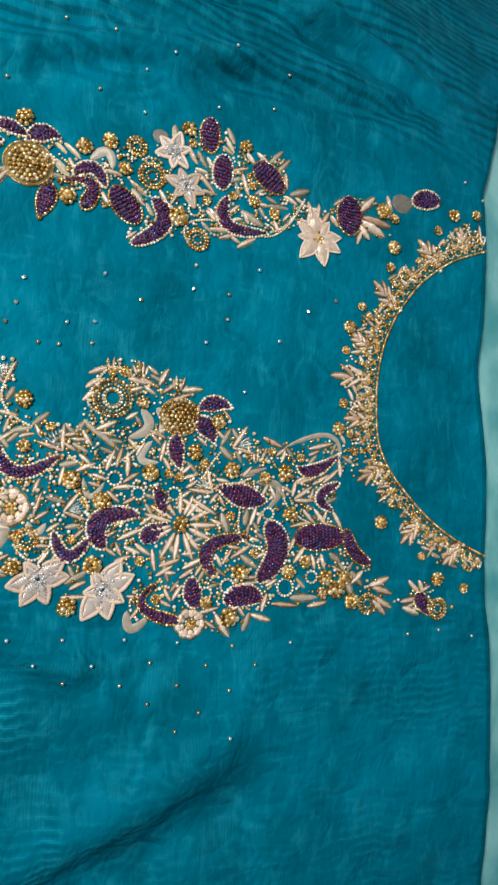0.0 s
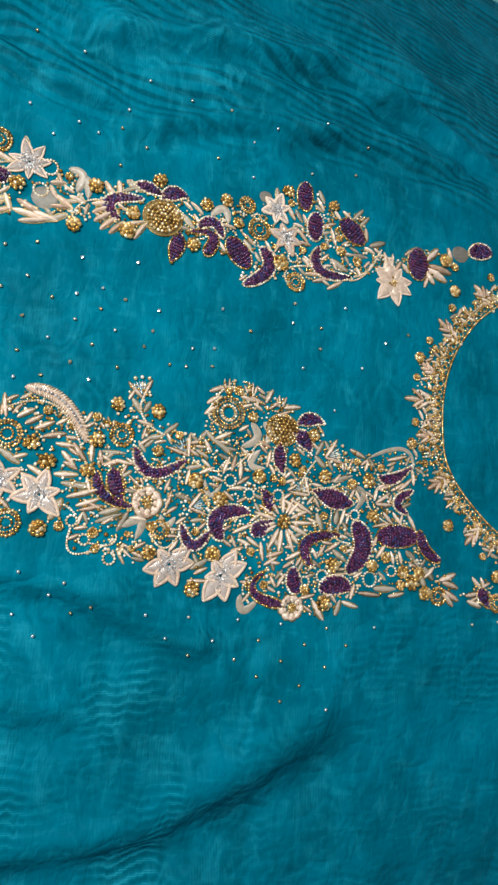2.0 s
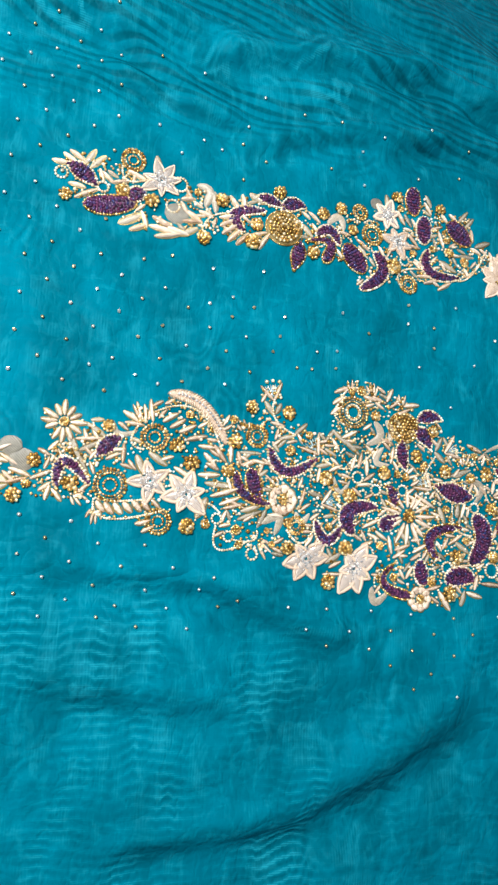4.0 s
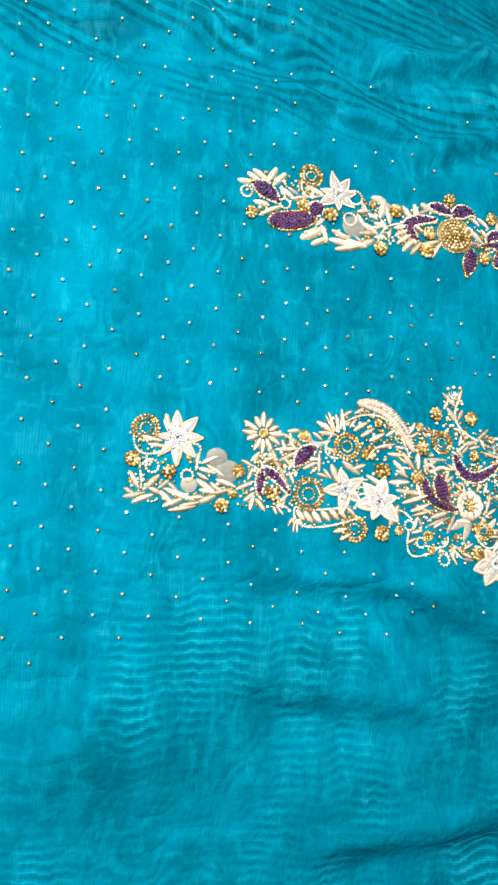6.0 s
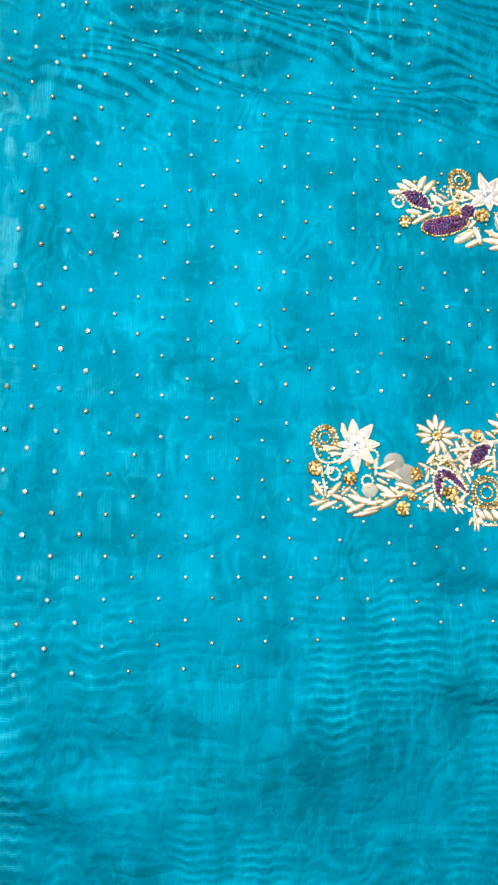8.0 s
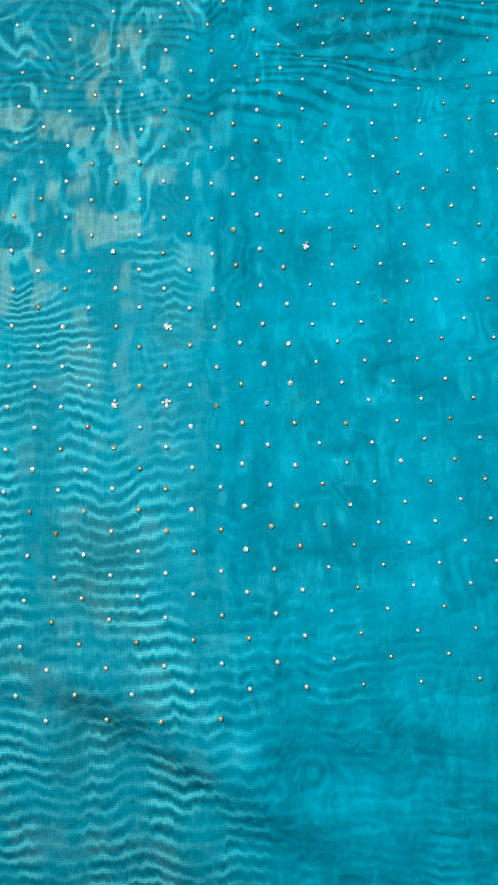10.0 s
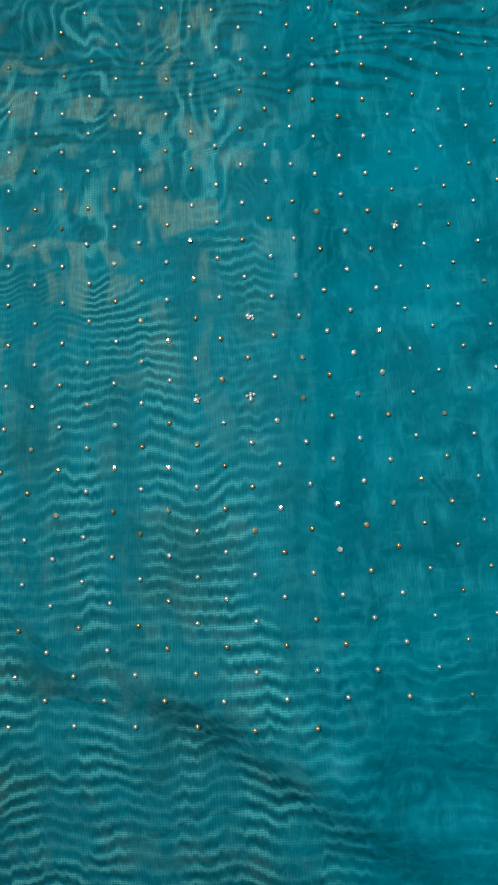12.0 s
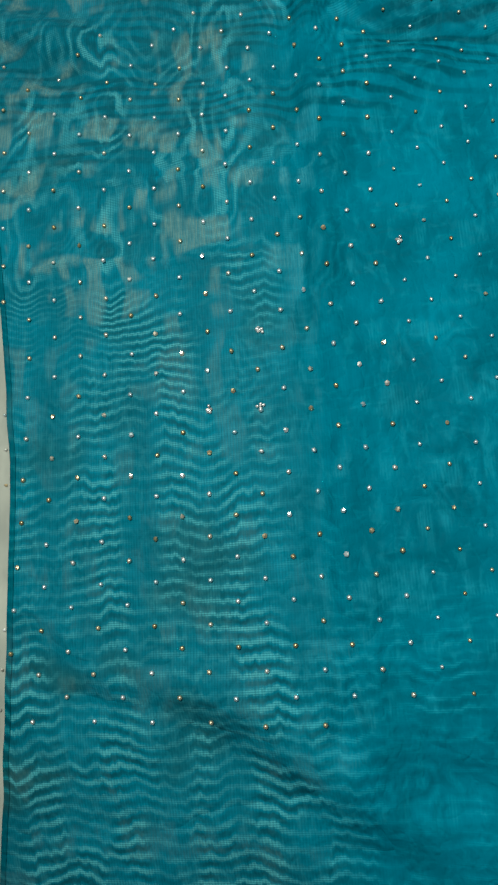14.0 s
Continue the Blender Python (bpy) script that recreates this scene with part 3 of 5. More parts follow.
def paisley(kind, x1, y1, x2, y2, x3, y3, wide):
    """A purple shape filled with rows of glass beads and edged with a string of champagne beads."""
    p, d, s = curve3(x1, y1, x2, y2, x3, y3, 41)
    h = outline(kind, p, d, s, wide)
    thing = slab("paisley", p[::2], d[::2], h[::2], PLUM, 0.9, fabric)
    length = np.linalg.norm(np.diff(p, axis=0), axis=1).sum()
    places, turns = [], []
    rows = max(3, int(length / 1.95))
    for i in range(rows):
        f = (i + 0.5) / rows * 40
        k, r = int(f), f - int(f)
        k2 = min(k + 1, 40)
        c, t, half = p[k] * (1 - r) + p[k2] * r, d[k] * (1 - r) + d[k2] * r, h[k] * (1 - r) + h[k2] * r - 0.55
        if half < 0.3:
            continue
        n = max(1, int(2 * half / 1.65))
        for j in range(n):
            u = ((j + 0.5 + (0.25 if i % 2 else -0.25)) / n * 2 - 1) * half
            a, b = c[0] - t[1] * u + dice.uniform(-0.25, 0.25), c[1] + t[0] * u + dice.uniform(-0.25, 0.25)
            dome = 0.75 + 0.9 * math.sqrt(max(0, 1 - (u / (half + 0.6)) ** 2))
            places.append((a / 1000, b / 1000, ground_at(a, b) + (dome + dice.uniform(-0.3, 0.25)) / 1000))
            turns.append(math.atan2(t[0], -t[1]) + (0.65 if u > 0 else -0.65) + dice.uniform(-0.35, 0.35))
    part("bead_fill", bead_mesh("bead_fill", places, np.array([dice.uniform(0.68, 0.92) / 1000 for _ in places]), GEM, True, (np.array(turns), 1.6)), None, thing, "purple glass bead filling")
    side = np.stack([-d[:, 1], d[:, 0]], 1) * h[:, None]
    loop = along(np.r_[p + side, (p - side)[::-1], (p + side)[:1]], 1.85)
    edge = bead_mesh("bead_edge", on_cloth(loop, 0.65), np.array([dice.uniform(0.80, 1.08) / 1000 for _ in loop]), PEARL if dice.random() < 0.65 else GOLD)
    part("bead_edge", edge, None, thing, "string of champagne or gold beads")


def crescent(x1, y1, x2, y2, x3, y3, wide):
    p, d, s = curve3(x1, y1, x2, y2, x3, y3, 21)
    slab("crescent", p, d, outline("c", p, d, s, wide * 1.1), TAUPE, 0.6, fabric)


def satin_disc(x, y, r):
    p, d, s = curve3(x - r, y, x, y + r * 0.1, x + r, y, 15)
    slab("satin_disc", p, d, outline("o", p, d, s, 1.8 * r), SHEER, 0.6, fabric)


def feather(x1, y1, x2, y2, x3, y3, wide):
    """A long curved plume: two padded sides of slanting stitches and a line of silver beads between."""
    p, d, s = curve3(x1, y1, x2, y2, x3, y3, 31)
    plume = slab("feather", p, d, outline("c", p, d, s, wide), CREAM, 1.3, fabric)
    q = along(p[4:26], 2.2)
    part("bead_vein", bead_mesh("bead_vein", on_cloth(q, 1.9), 0.0009, CRYSTAL), None, plume, "line of silver beads")
    for i in range(1, 30):
        for side in (-1, 1):
            half = outline("c", p, d, s, wide)[i]
            ax, ay = p[i] + np.array((-d[i][1], d[i][0])) * side * half * 0.25
            bx, by = p[i] + np.array((-d[i][1], d[i][0])) * side * half * 1.05 + d[i] * 1.4
            ob = stitch(PETALS, "stitch", ax, ay, bx, by, 1.2, 0.9, plume)
            ob.matrix_parent_inverse = plume.matrix_world.inverted()


def star_flower(x, y, r, count, turn, kind, petals=()):
    """A flat flower with broad pointed petals, a corded edge on each, and a glittering middle."""
    bm = bmesh.new()
    rnd = random.Random(int(x * 10))
    take(x, y, r * 0.8)
    edges, glow = [], []
    for k in range(count):
        a = radians(turn) + 2 * math.pi * k / count + rnd.uniform(-0.14, 0.14)
        size = r * rnd.uniform(0.70, 1.12)
        half = size * min(0.235, (1.9 if kind == "gold" else 1.35) / count) * rnd.uniform(0.85, 1.1)
        if petals:
            a, size = radians(petals[k][0]), 0.84 * petals[k][1]
            half = 0.27 * size
        rows, rim_a, rim_b = [], [], []
        for i in range(9):
            s = i / 8
            wide = half * (math.sin(math.pi * (0.14 + 0.86 * s)) ** 0.9) * (1.1 - 0.2 * s)
            row = []
            for j in range(5):
                u = j / 2 - 1
                lx, ly = size * (0.06 + 0.94 * s), wide * u
                row.append(bm.verts.new((lx * math.cos(a) - ly * math.sin(a), lx * math.sin(a) + ly * math.cos(a), 0.3 + 0.5 * (k % 3) / 3 + 1.5 * (1 - abs(u)) * min(1, 3 * s) + 0.35 * (1 - s))))
            rows.append(row)
            if s > 0.3:
                rim_a.append(row[0].co.xy[:]), rim_b.append(row[4].co.xy[:])
            if kind != "gold" and i in (1, 3):
                for u in (-0.4, 0.0, 0.4):
                    lx, ly = size * (0.06 + 0.94 * s) + rnd.uniform(-0.6, 0.6), wide * u + rnd.uniform(-0.3, 0.3)
                    glow.append((lx * math.cos(a) - ly * math.sin(a), lx * math.sin(a) + ly * math.cos(a), 1.3 + 0.5 * (k % 3) / 3))
        for p, q in zip(rows, rows[1:]):
            for j in range(4):
                bm.faces.new((p[j], q[j], q[j + 1], p[j + 1]))
        edges.append(np.array(rim_a + rim_b[::-1]))
    bmesh.ops.scale(bm, vec=(0.001, 0.001, 0.001), verts=bm.verts)
    flower = part("star_flower", bm, PALE_SATIN if kind != "gold" else CREAM, fabric, "cream satin flower with pointed petals")
    flower.matrix_local = spot(x, y)
    rim = np.concatenate([along(e, 0.8) for e in edges])
    part("corded_edge", bead_mesh("corded_edge", np.c_[rim, np.full(len(rim), 0.75)] / 1000, 0.00125 if kind == "silver" else 0.0008, CORD, False), None, flower)
    for k in range(30 if kind != "gold" else 10):
        a, q = rnd.uniform(0, 6.28), r * (0.52 if kind != "gold" else 0.22) * math.sqrt(rnd.random())
        glow.append((q * math.cos(a), q * math.sin(a), 1.15))
    part("centre", bead_mesh("centre", np.array(glow) / 1000, (0.0007 if kind != "gold" else 0.001), GOLD if kind == "gold" else CRYSTAL), None, flower,
         "cluster of gold beads" if kind == "gold" else "glittering silver bead centre")


PALE_SATIN = thread("pale_grey_satin", (0.16, 0.14, 0.12, 1), (0.64, 0.54, 0.47, 1), 0.25, 420.0, 0.1, 0.5)
SHEER = thread("sheer_grey_satin", (0.10, 0.10, 0.08, 1), (0.29, 0.265, 0.21, 1), 0.45, 420.0)
CORD = thread("cream_cord", (0.46, 0.31, 0.20, 1), (0.92, 0.74, 0.58, 1), 0.3, 900.0)
CRYSTAL = beads("crystal_beads", ((0.32, 0.33, 0.33, 1), (0.66, 0.65, 0.63, 1), (0.96, 0.94, 0.90, 1)), 0.12, 0.6)


def daisy(x, y, r, count):
    """A burst of narrow petals round a gold eye."""
    for k in range(count):
        a = 2 * math.pi * k / count + dice.uniform(-0.1, 0.1)
        q = r * dice.uniform(0.8, 1.05)
        stitch(PETALS, "petal", x + 0.28 * r * math.cos(a), y + 0.28 * r * math.sin(a), x + q * math.cos(a), y + q * math.sin(a), min(3.6, 4.6 * r / count), 0.2)
    bead_flower(x, y, r * 0.27)


def rose(x, y, r):
    """A round flower: a ring of short plump petals round a heap of gold beads."""
    for k in range(9):
        a = 2 * math.pi * k / 9
        stitch(PETALS, "petal", x + 0.95 * r * math.cos(a - 0.42), y + 0.95 * r * math.sin(a - 0.42), x + 0.95 * r * math.cos(a + 0.42), y + 0.95 * r * math.sin(a + 0.42), r * 0.62, 0.2)
        stitch(PETALS, "petal", x + 0.45 * r * math.cos(a), y + 0.45 * r * math.sin(a), x + 0.95 * r * math.cos(a), y + 0.95 * r * math.sin(a), r * 0.62)
    bead_flower(x, y, r * 0.5)


def fan_flower(x1, y1, x2, y2):
    """A half-open bud: cream outer petals, ice-blue threads between them, gold beads at the rim."""
    far, turn = math.hypot(x2 - x1, y2 - y1), math.atan2(y2 - y1, x2 - x1)
    for a in (-0.62, 0.62):
        stitch(PETALS, "petal", x1, y1, x1 + 1.05 * far * math.cos(turn + a), y1 + 1.05 * far * math.sin(turn + a), far * 0.24, 0.3)
    for k in range(6):
        a = turn + (k / 5 - 0.5) * 0.85
        stitch(RAYS, "ray", x1 + 0.25 * far * math.cos(a), y1 + 0.25 * far * math.sin(a), x1 + 0.88 * far * math.cos(a), y1 + 0.88 * far * math.sin(a), far * 0.085)
        if k % 2 == 0:
            seed(x1 + 1.05 * far * math.cos(a), y1 + 1.05 * far * math.sin(a))


# ---- embroidery, in millimetres ----
# upper sprig and neckline
paisley("l", -117.5, -22.3, -107.9, -22.4, -97.9, -26.2, 7.4)
paisley("l", -100.3, -28, -92.3, -22.3, -83.1, -23.3, 9.9)
bead_disc(-98.0, -40.0, 13, 12.4)
bead_flower(-101.5, -15.8, 5.3)
bead_flower(-70.7, -24.8, 5.2)
bead_flower(-57.4, -18.5, 5)
rosette(-43, -17.7, 6.3)
rosette(-33.7, -32.6, 8.3)
bead_flower(-48.6, -32, 4.4)
crescent(-67.3, -31.3, -58.8, -24.6, -55.2, -34.1, 4.9)
leaf(-85.1, -34.7, -76.8, -42.9, 4.2)
petal(-80.9, -25, -72.6, -31.9, 3)
petal(-73, -34.2, -63.1, -31.7, 3)
petal(-59.6, -35.4, -50.1, -36.5, 2.8)
bead_ring(-87.9, -36, 3.5)
paisley("l", -86.4, -48.1, -88, -57.7, -91.1, -68.4, 10)
paisley("k", -82.8, -46.7, -65.5, -45, -69.8, -59.3, 8.3)
paisley("c", -75.4, -41.7, -65.4, -35.8, -58.6, -45.4, 7.2)
bead_flower(-77.4, -54, 5.4)
paisley("o", -54.5, -43.6, -47.3, -52.6, -39.7, -61.4, 14.2)
paisley("c", -32.9, -45.8, -26, -58.8, -43.5, -73.9, 9.5)
petal(-45.8, -37.8, -35.4, -46, 3.1)
leaf(-44, -42.3, -36.6, -51.4, 3.8)
petal(-26.6, -45.2, -17.9, -51.7, 3.2)
seed(-90.6, -68.3)
seed(-35.7, -60)
seed(-32.7, -59.4)
star_flower(-21.9, -16.1, 11, 6, 20, "silver")
star_flower(-14.4, -34.4, 12, 6, 50, "silver")
bead_flower(-14.6, -0.9, 5)
leaf(-21.2, -10.9, -22.5, -0.2, 3.9)
satin_disc(-30.3, -8.8, 4.5)
paisley("o", -1.5, 8.4, -2.3, -1.4, -0.7, -11.9, 11.5)
paisley("o", 7.7, -11.4, 6.5, -21.5, 6.7, -32, 12.2)
paisley("o", 25.7, -12.8, 34.1, -19, 44.1, -26.3, 14.6)
paisley("c", 10.6, -35.3, 10.5, -51.8, 34.6, -53, 7.4)
petal(-14, -11.6, -8.6, -20.5, 3.3)
leaf(-8.4, -12.3, -3.3, -21, 3.3)
petal(-2.9, -14.5, 1.5, -21.6, 2.7)
petal(7.1, -0.2, 13, -8.8, 3.1)
leaf(8.2, 5.3, 13.4, -3.5, 3.4)
petal(20.6, -7, 25.7, -12.8, 3.1)
petal(26.5, -6, 32.7, -10.5, 3.1)
leaf(34.1, -10.9, 42.3, -1.3, 3.2)
leaf(39.3, -15.4, 47.2, -5.2, 3.5)
leaf(48.5, -26.8, 60.4, -21.5, 4.3)
petal(44.6, -28.3, 53.1, -32.1, 3.2)
leaf(35.2, -35.7, 49.5, -34.6, 3.8)
leaf(18.8, -42.4, 32.3, -48.7, 4.8)
petal(12.5, -19.5, 21.7, -16.1, 2.7)
petal(18.4, -19.9, 22.5, -32.1, 3.1)
leaf(14.9, -25.5, 18.5, -37, 3.1)
petal(45, -14.1, 46.5, -24, 3.6)
bead_flower(19.4, -3.8, 4.5)
bead_flower(26.1, -35.5, 4.5)
bead_flower(38.6, -40.6, 4.2)
vine(34, -55.2, 46.1, -47.8, 58, -28)
vine(37.4, -51.8, 47.1, -45.2, 56.3, -30.8)
vine(52.8, -34.3, 60, -32.2, 61.5, -40.3)
petal(0.6, -56.4, 15.3, -54.6, 3.3)
petal(6.2, -61, 18.8, -57, 3.3)
petal(17.5, -64.3, 29.2, -57.4, 3.4)
rosette(-6.2, -64.2, 7.2)
vine(-11.9, -66.3, -11.6, -55.4, 8, -50.6)
bead_ring(-8.8, -47.2, 4.3)
bead_flower(-18.1, -53.3, 6.5)
petal(-22.4, -46.6, -18.6, -39.9, 2.6)
petal(-1.3, -44.4, 8.3, -50.9, 3.3)
petal(-7.1, -34.9, 4.2, -35.9, 3)
petal(-7, -25.5, 2.2, -35, 3)
bead_ring(-35.7, -24.2, 2.9)
star_flower(68.1, -49.6, 17.3, 8, 10, "gold")
petal(60.3, -28.6, 64.1, -41.9, 4)
petal(67.7, -28.5, 66, -41.6, 3.6)
petal(74.3, -32.9, 69, -42.4, 3.7)
paisley("o", 87.2, -19.5, 88.4, -31.6, 86.9, -44.1, 17.2)
petal(75.4, -34.1, 81, -40.2, 3.7)
petal(94.3, -48.4, 97.6, -39.2, 3.7)
petal(77.5, -27.2, 86.5, -20.4, 3.7)
petal(95.3, -27.7, 105.2, -15.8, 6)
petal(96.2, -33.7, 113.1, -40, 6.8)
petal(98.1, -30.7, 116.9, -33.4, 6)
petal(95.5, -36.7, 102.4, -44.4, 4.5)
bead_flower(111.8, -24.4, 5.8)
bead_flower(120, -27.6, 3.9)
satin_disc(125.5, -16.8, 7)
petal(114.8, -13.1, 118.3, -22.8, 3.9)
paisley("o", 132.9, -15.4, 142.5, -10.8, 152.3, -11.4, 12.6)
bead_flower(163.7, -17.2, 4.9)
bead_flower(181.8, -13.7, 4.2)
palmette(107.8, -131.4, 79, -132.2)
palmette(123.9, -86.1, 106, -70.2)
palmette(154.8, -54.1, 137.6, -37.7)
palmette(171.9, -42.1, 168.6, -23.6)
palmette(104.5, -114.3, 91.5, -104.1)
palmette(108.5, -157.6, 88, -157.4)
palmette(117.8, -182.3, 98.2, -193.7)
palmette(143.5, -213.9, 129.1, -230)
palmette(171.6, -227.6, 158.6, -241.7)
spray(186.6, -236, 179, -245.5, 3)
spray(184.3, -35.4, 182.3, -20.2, 3)
spray(135.4, -69.9, 126.8, -54.8, 3)
spray(110.4, -140.9, 92.2, -146.8, 3)
spray(110.8, -102.3, 98.1, -93.4, 3)
spray(124.4, -196.6, 112.2, -205.7, 3)
spray(157, -222.8, 145.9, -236.8, 3)
bead_flower(119.7, -46.8, 5)
bead_flower(89.9, -101.5, 4.7)
bead_flower(88.1, -116.3, 3.2)
bead_flower(84.5, -163.7, 4.9)
bead_flower(114.5, -217.4, 5)
bead_flower(97.9, -88.1, 3.3)
bead_flower(154.3, -250.3, 5.2)
bead_flower(174.1, -256, 3.8)
bead_flower(87.3, -148.3, 3.6)
bead_flower(117.6, -60, 3.8)
bead_flower(95.4, -176.4, 3.2)
bead_flower(143.1, -236.8, 3.3)
bead_flower(151.8, -29.8, 3.6)
paisley("l", 140.8, -258.8, 143.7, -263.8, 149.1, -272.2, 9.5)
rosette(155.8, -268.2, 7)
petal(130.9, -267.4, 142.7, -271.5, 4.3)
petal(129.2, -264.1, 140.9, -261.4, 3.9)
petal(135.2, -251.4, 143.2, -259.4, 3.6)
petal(142.3, -251.4, 145.6, -259.4, 3.3)
seed(166, -267.3)
# bodice panel
fan_flower(-100.6, -156.1, -103.2, -144.2)
leaf(-106.8, -156.9, -100.3, -165.9, 3.8)
leaf(-96, -157.4, -99.2, -164.4, 3.6)
vine(-100.6, -155.4, -99.5, -167.7, -86.3, -176.6)
bead_flower(-115.1, -161.6, 5)
bead_flower(-90.7, -163, 5.2)
bead_flower(-125.1, -183.6, 5.5)
rosette(-111.3, -179.5, 7.5)
spray(-118.8, -177.8, -121.5, -167.9, 4)
seed(-103.6, -168.2)
seed(-101.5, -173.5)
seed(-107.2, -163.5)
leaf(-96.3, -179.7, -85, -176.4, 3.5)
leaf(-86.3, -175.9, -78.5, -168.4, 3.2)
petal(-102.8, -169.8, -93.1, -171.8, 2.9)
paisley("c", -102.6, -185.5, -91.8, -200.1, -71.5, -190.1, 6.9)
bead_flower(-89.3, -186.7, 4.2)
fan_flower(-70.3, -188, -78.4, -177.7)
leaf(-122.1, -190.2, -107.2, -189.6, 2.7)
paisley("c", -123, -202.1, -119.1, -214.7, -101.3, -220.8, 6.1)
paisley("o", -113.6, -199.4, -112.8, -208, -108.2, -218.9, 9.2)
petal(-119.7, -198.7, -112.9, -194.3, 2.7)
petal(-113.5, -194.3, -103.6, -195.9, 2.8)
petal(-107.5, -192.8, -96.4, -199.6, 2.8)
spray(-96.6, -210.4, -105.4, -203, 3)
petal(-102.5, -197.7, -94.2, -202.6, 2.5)
rose(-93.5, -217.4, 8.4)
leaf(-120.1, -225.9, -107.3, -221.9, 3.9)
leaf(-121.9, -230.9, -107, -225, 3.9)
leaf(-104, -224.2, -110.1, -236.2, 4.3)
petal(-118.3, -231.9, -111.3, -227.1, 2.7)
petal(-103.1, -227.2, -92.6, -227.7, 2.8)
crescent(-106.8, -233, -95.7, -227.9, -98.6, -239.6, 4.9)
rosette(-47.1, -158.4, 11)
bead_ring(-47.1, -158.4, 5.9)
spray(-48.9, -147.6, -49.8, -135.2, 4)
spray(-32.7, -146.1, -33.4, -134.9, 4)
petal(-61.2, -154.1, -53, -148.9, 3.4)
petal(-62.4, -161, -54.7, -154.6, 3.4)
petal(-60.1, -146.4, -47.6, -141.9, 3.4)
petal(-39.8, -147.1, -30.3, -149.3, 3.5)
vine(-52.3, -148.8, -60, -160.7, -49.1, -168.2)
vine(-55.1, -149.2, -45.8, -141.6, -34.6, -149.8)
bead_flower(-41.4, -143.8, 3.9)
bead_flower(-31.1, -159.2, 4.2)
petal(-54.5, -175.6, -44.5, -170.4, 3.4)
leaf(-65.1, -178.2, -59, -170.1, 3.3)
leaf(-60.9, -171, -51.4, -180, 3.4)
leaf(-54.5, -175.6, -42, -185.8, 3.7)
petal(-61.2, -176.4, -55.9, -183.9, 3)
seed(-63.7, -179)
seed(-46.8, -177.1)
leaf(-65.7, -183.6, -57.6, -187.4, 3)
leaf(-71.4, -195.3, -61.9, -192.8, 3.6)
petal(-62.9, -197.8, -53.8, -193, 3.3)
vine(-66.8, -190.3, -47.2, -194.4, -27.4, -176.7)
vine(-27.4, -176.7, -18.6, -173, -7.7, -169.3)
petal(-47.8, -196.4, -44.4, -185.4, 3.4)
petal(-42.7, -194.6, -40, -184.2, 3.4)
petal(-36.8, -198.8, -37, -186, 3.4)
petal(-38.7, -202.3, -30.6, -196.9, 3.1)
petal(-32.7, -187.6, -28.9, -180.3, 2.8)
bead_flower(-65.2, -202.3, 5.6)
seed(-55.3, -199.8)
crescent(-59.3, -200.8, -55.2, -210.3, -48.3, -202.5, 3)
bead_ring(-43.3, -200.4, 4.4)
petal(-70.9, -205.1, -69, -195.8, 2.9)
petal(-82.2, -220.4, -79, -209.6, 2.9)
leaf(-76.9, -211.4, -66.9, -213.8, 3.9)
fan_flower(-67.8, -218.7, -56.9, -214.7)
bead_flower(-49.3, -212.4, 5.7)
petal(-47, -207, -40, -212.4, 3)
petal(-43.7, -205.4, -31.6, -204, 3)
bead_ring(-30.6, -207.6, 4.1)
bead_ring(-11.3, -206.8, 4.2)
paisley("c", -46.4, -237.1, -49.8, -222.4, -29.2, -218.6, 9.9)
bead_disc(-10.6, -165.1, 11.5, 10.8)
paisley("l", -0.8, -160.4, 8.5, -156, 19.1, -158, 8.8)
paisley("l", -3.4, -166.4, 4.3, -169.7, 9.4, -178.4, 10.9)
paisley("l", -11.2, -173.6, -11.7, -183.7, -7.7, -194.1, 9)
bead_flower(11, -166.1, 4.8)
bead_flower(-1.3, -183.7, 5.1)
bead_flower(-25, -196.4, 5.2)
crescent(-31.9, -162.7, -27.3, -171.9, -37.6, -178.5, 4.9)
crescent(-23.7, -161.7, -18.9, -167.5, -21.3, -175.4, 5)
crescent(-24.7, -179.2, -30.1, -189, -20.4, -190.5, 3.9)
petal(-26.5, -173.9, -17.6, -177.1, 3.2)
petal(-19.7, -189.7, -17.9, -178.5, 3.2)
petal(-33.4, -146.2, -23, -150.4, 3.5)
petal(-22.7, -148.9, -18.1, -139.8, 3.6)
spray(-12.5, -152.6, -10.9, -141.7, 4)
petal(-10.4, -150.9, 1.2, -149, 3.6)
petal(-20.6, -152.9, -12.1, -146.8, 3.2)
petal(-17.7, -158.2, -5, -151.6, 2.9)
vine(13.1, -183, 5.4, -202, 31.3, -196.3)
bead_flower(20.1, -192.3, 5.5)
fan_flower(20.3, -179.8, 33.4, -174.5)
leaf(13.6, -178.7, 18.6, -169.2, 3.7)
leaf(12.9, -179.5, 20.2, -186.6, 4.1)
spray(35.7, -188.7, 37.5, -177, 4)
leaf(25.3, -194.7, 42.1, -189.9, 4.1)
bead_flower(40, -195.5, 4.2)
bead_flower(51.9, -191.9, 5.8)
seed(41, -174.8)
seed(41.5, -186)
petal(38.1, -172.5, 49.7, -177.2, 3.8)
crescent(50.5, -177.8, 78.3, -168.3, 86.9, -181.7, 2.7)
petal(66.2, -177, 81.4, -173.2, 3.2)
paisley("l", 59.1, -187.6, 70.5, -189.2, 86.8, -178, 7.8)
petal(59.5, -197.5, 71.9, -192.8, 3.1)
petal(69.9, -197.4, 79.9, -191.3, 3.1)
petal(76.2, -196.1, 86.2, -187.8, 3.2)
petal(87.2, -192.2, 86, -181.1, 3.2)
paisley("l", 12.2, -201.4, 28.6, -206.4, 42.1, -208.2, 13.1)
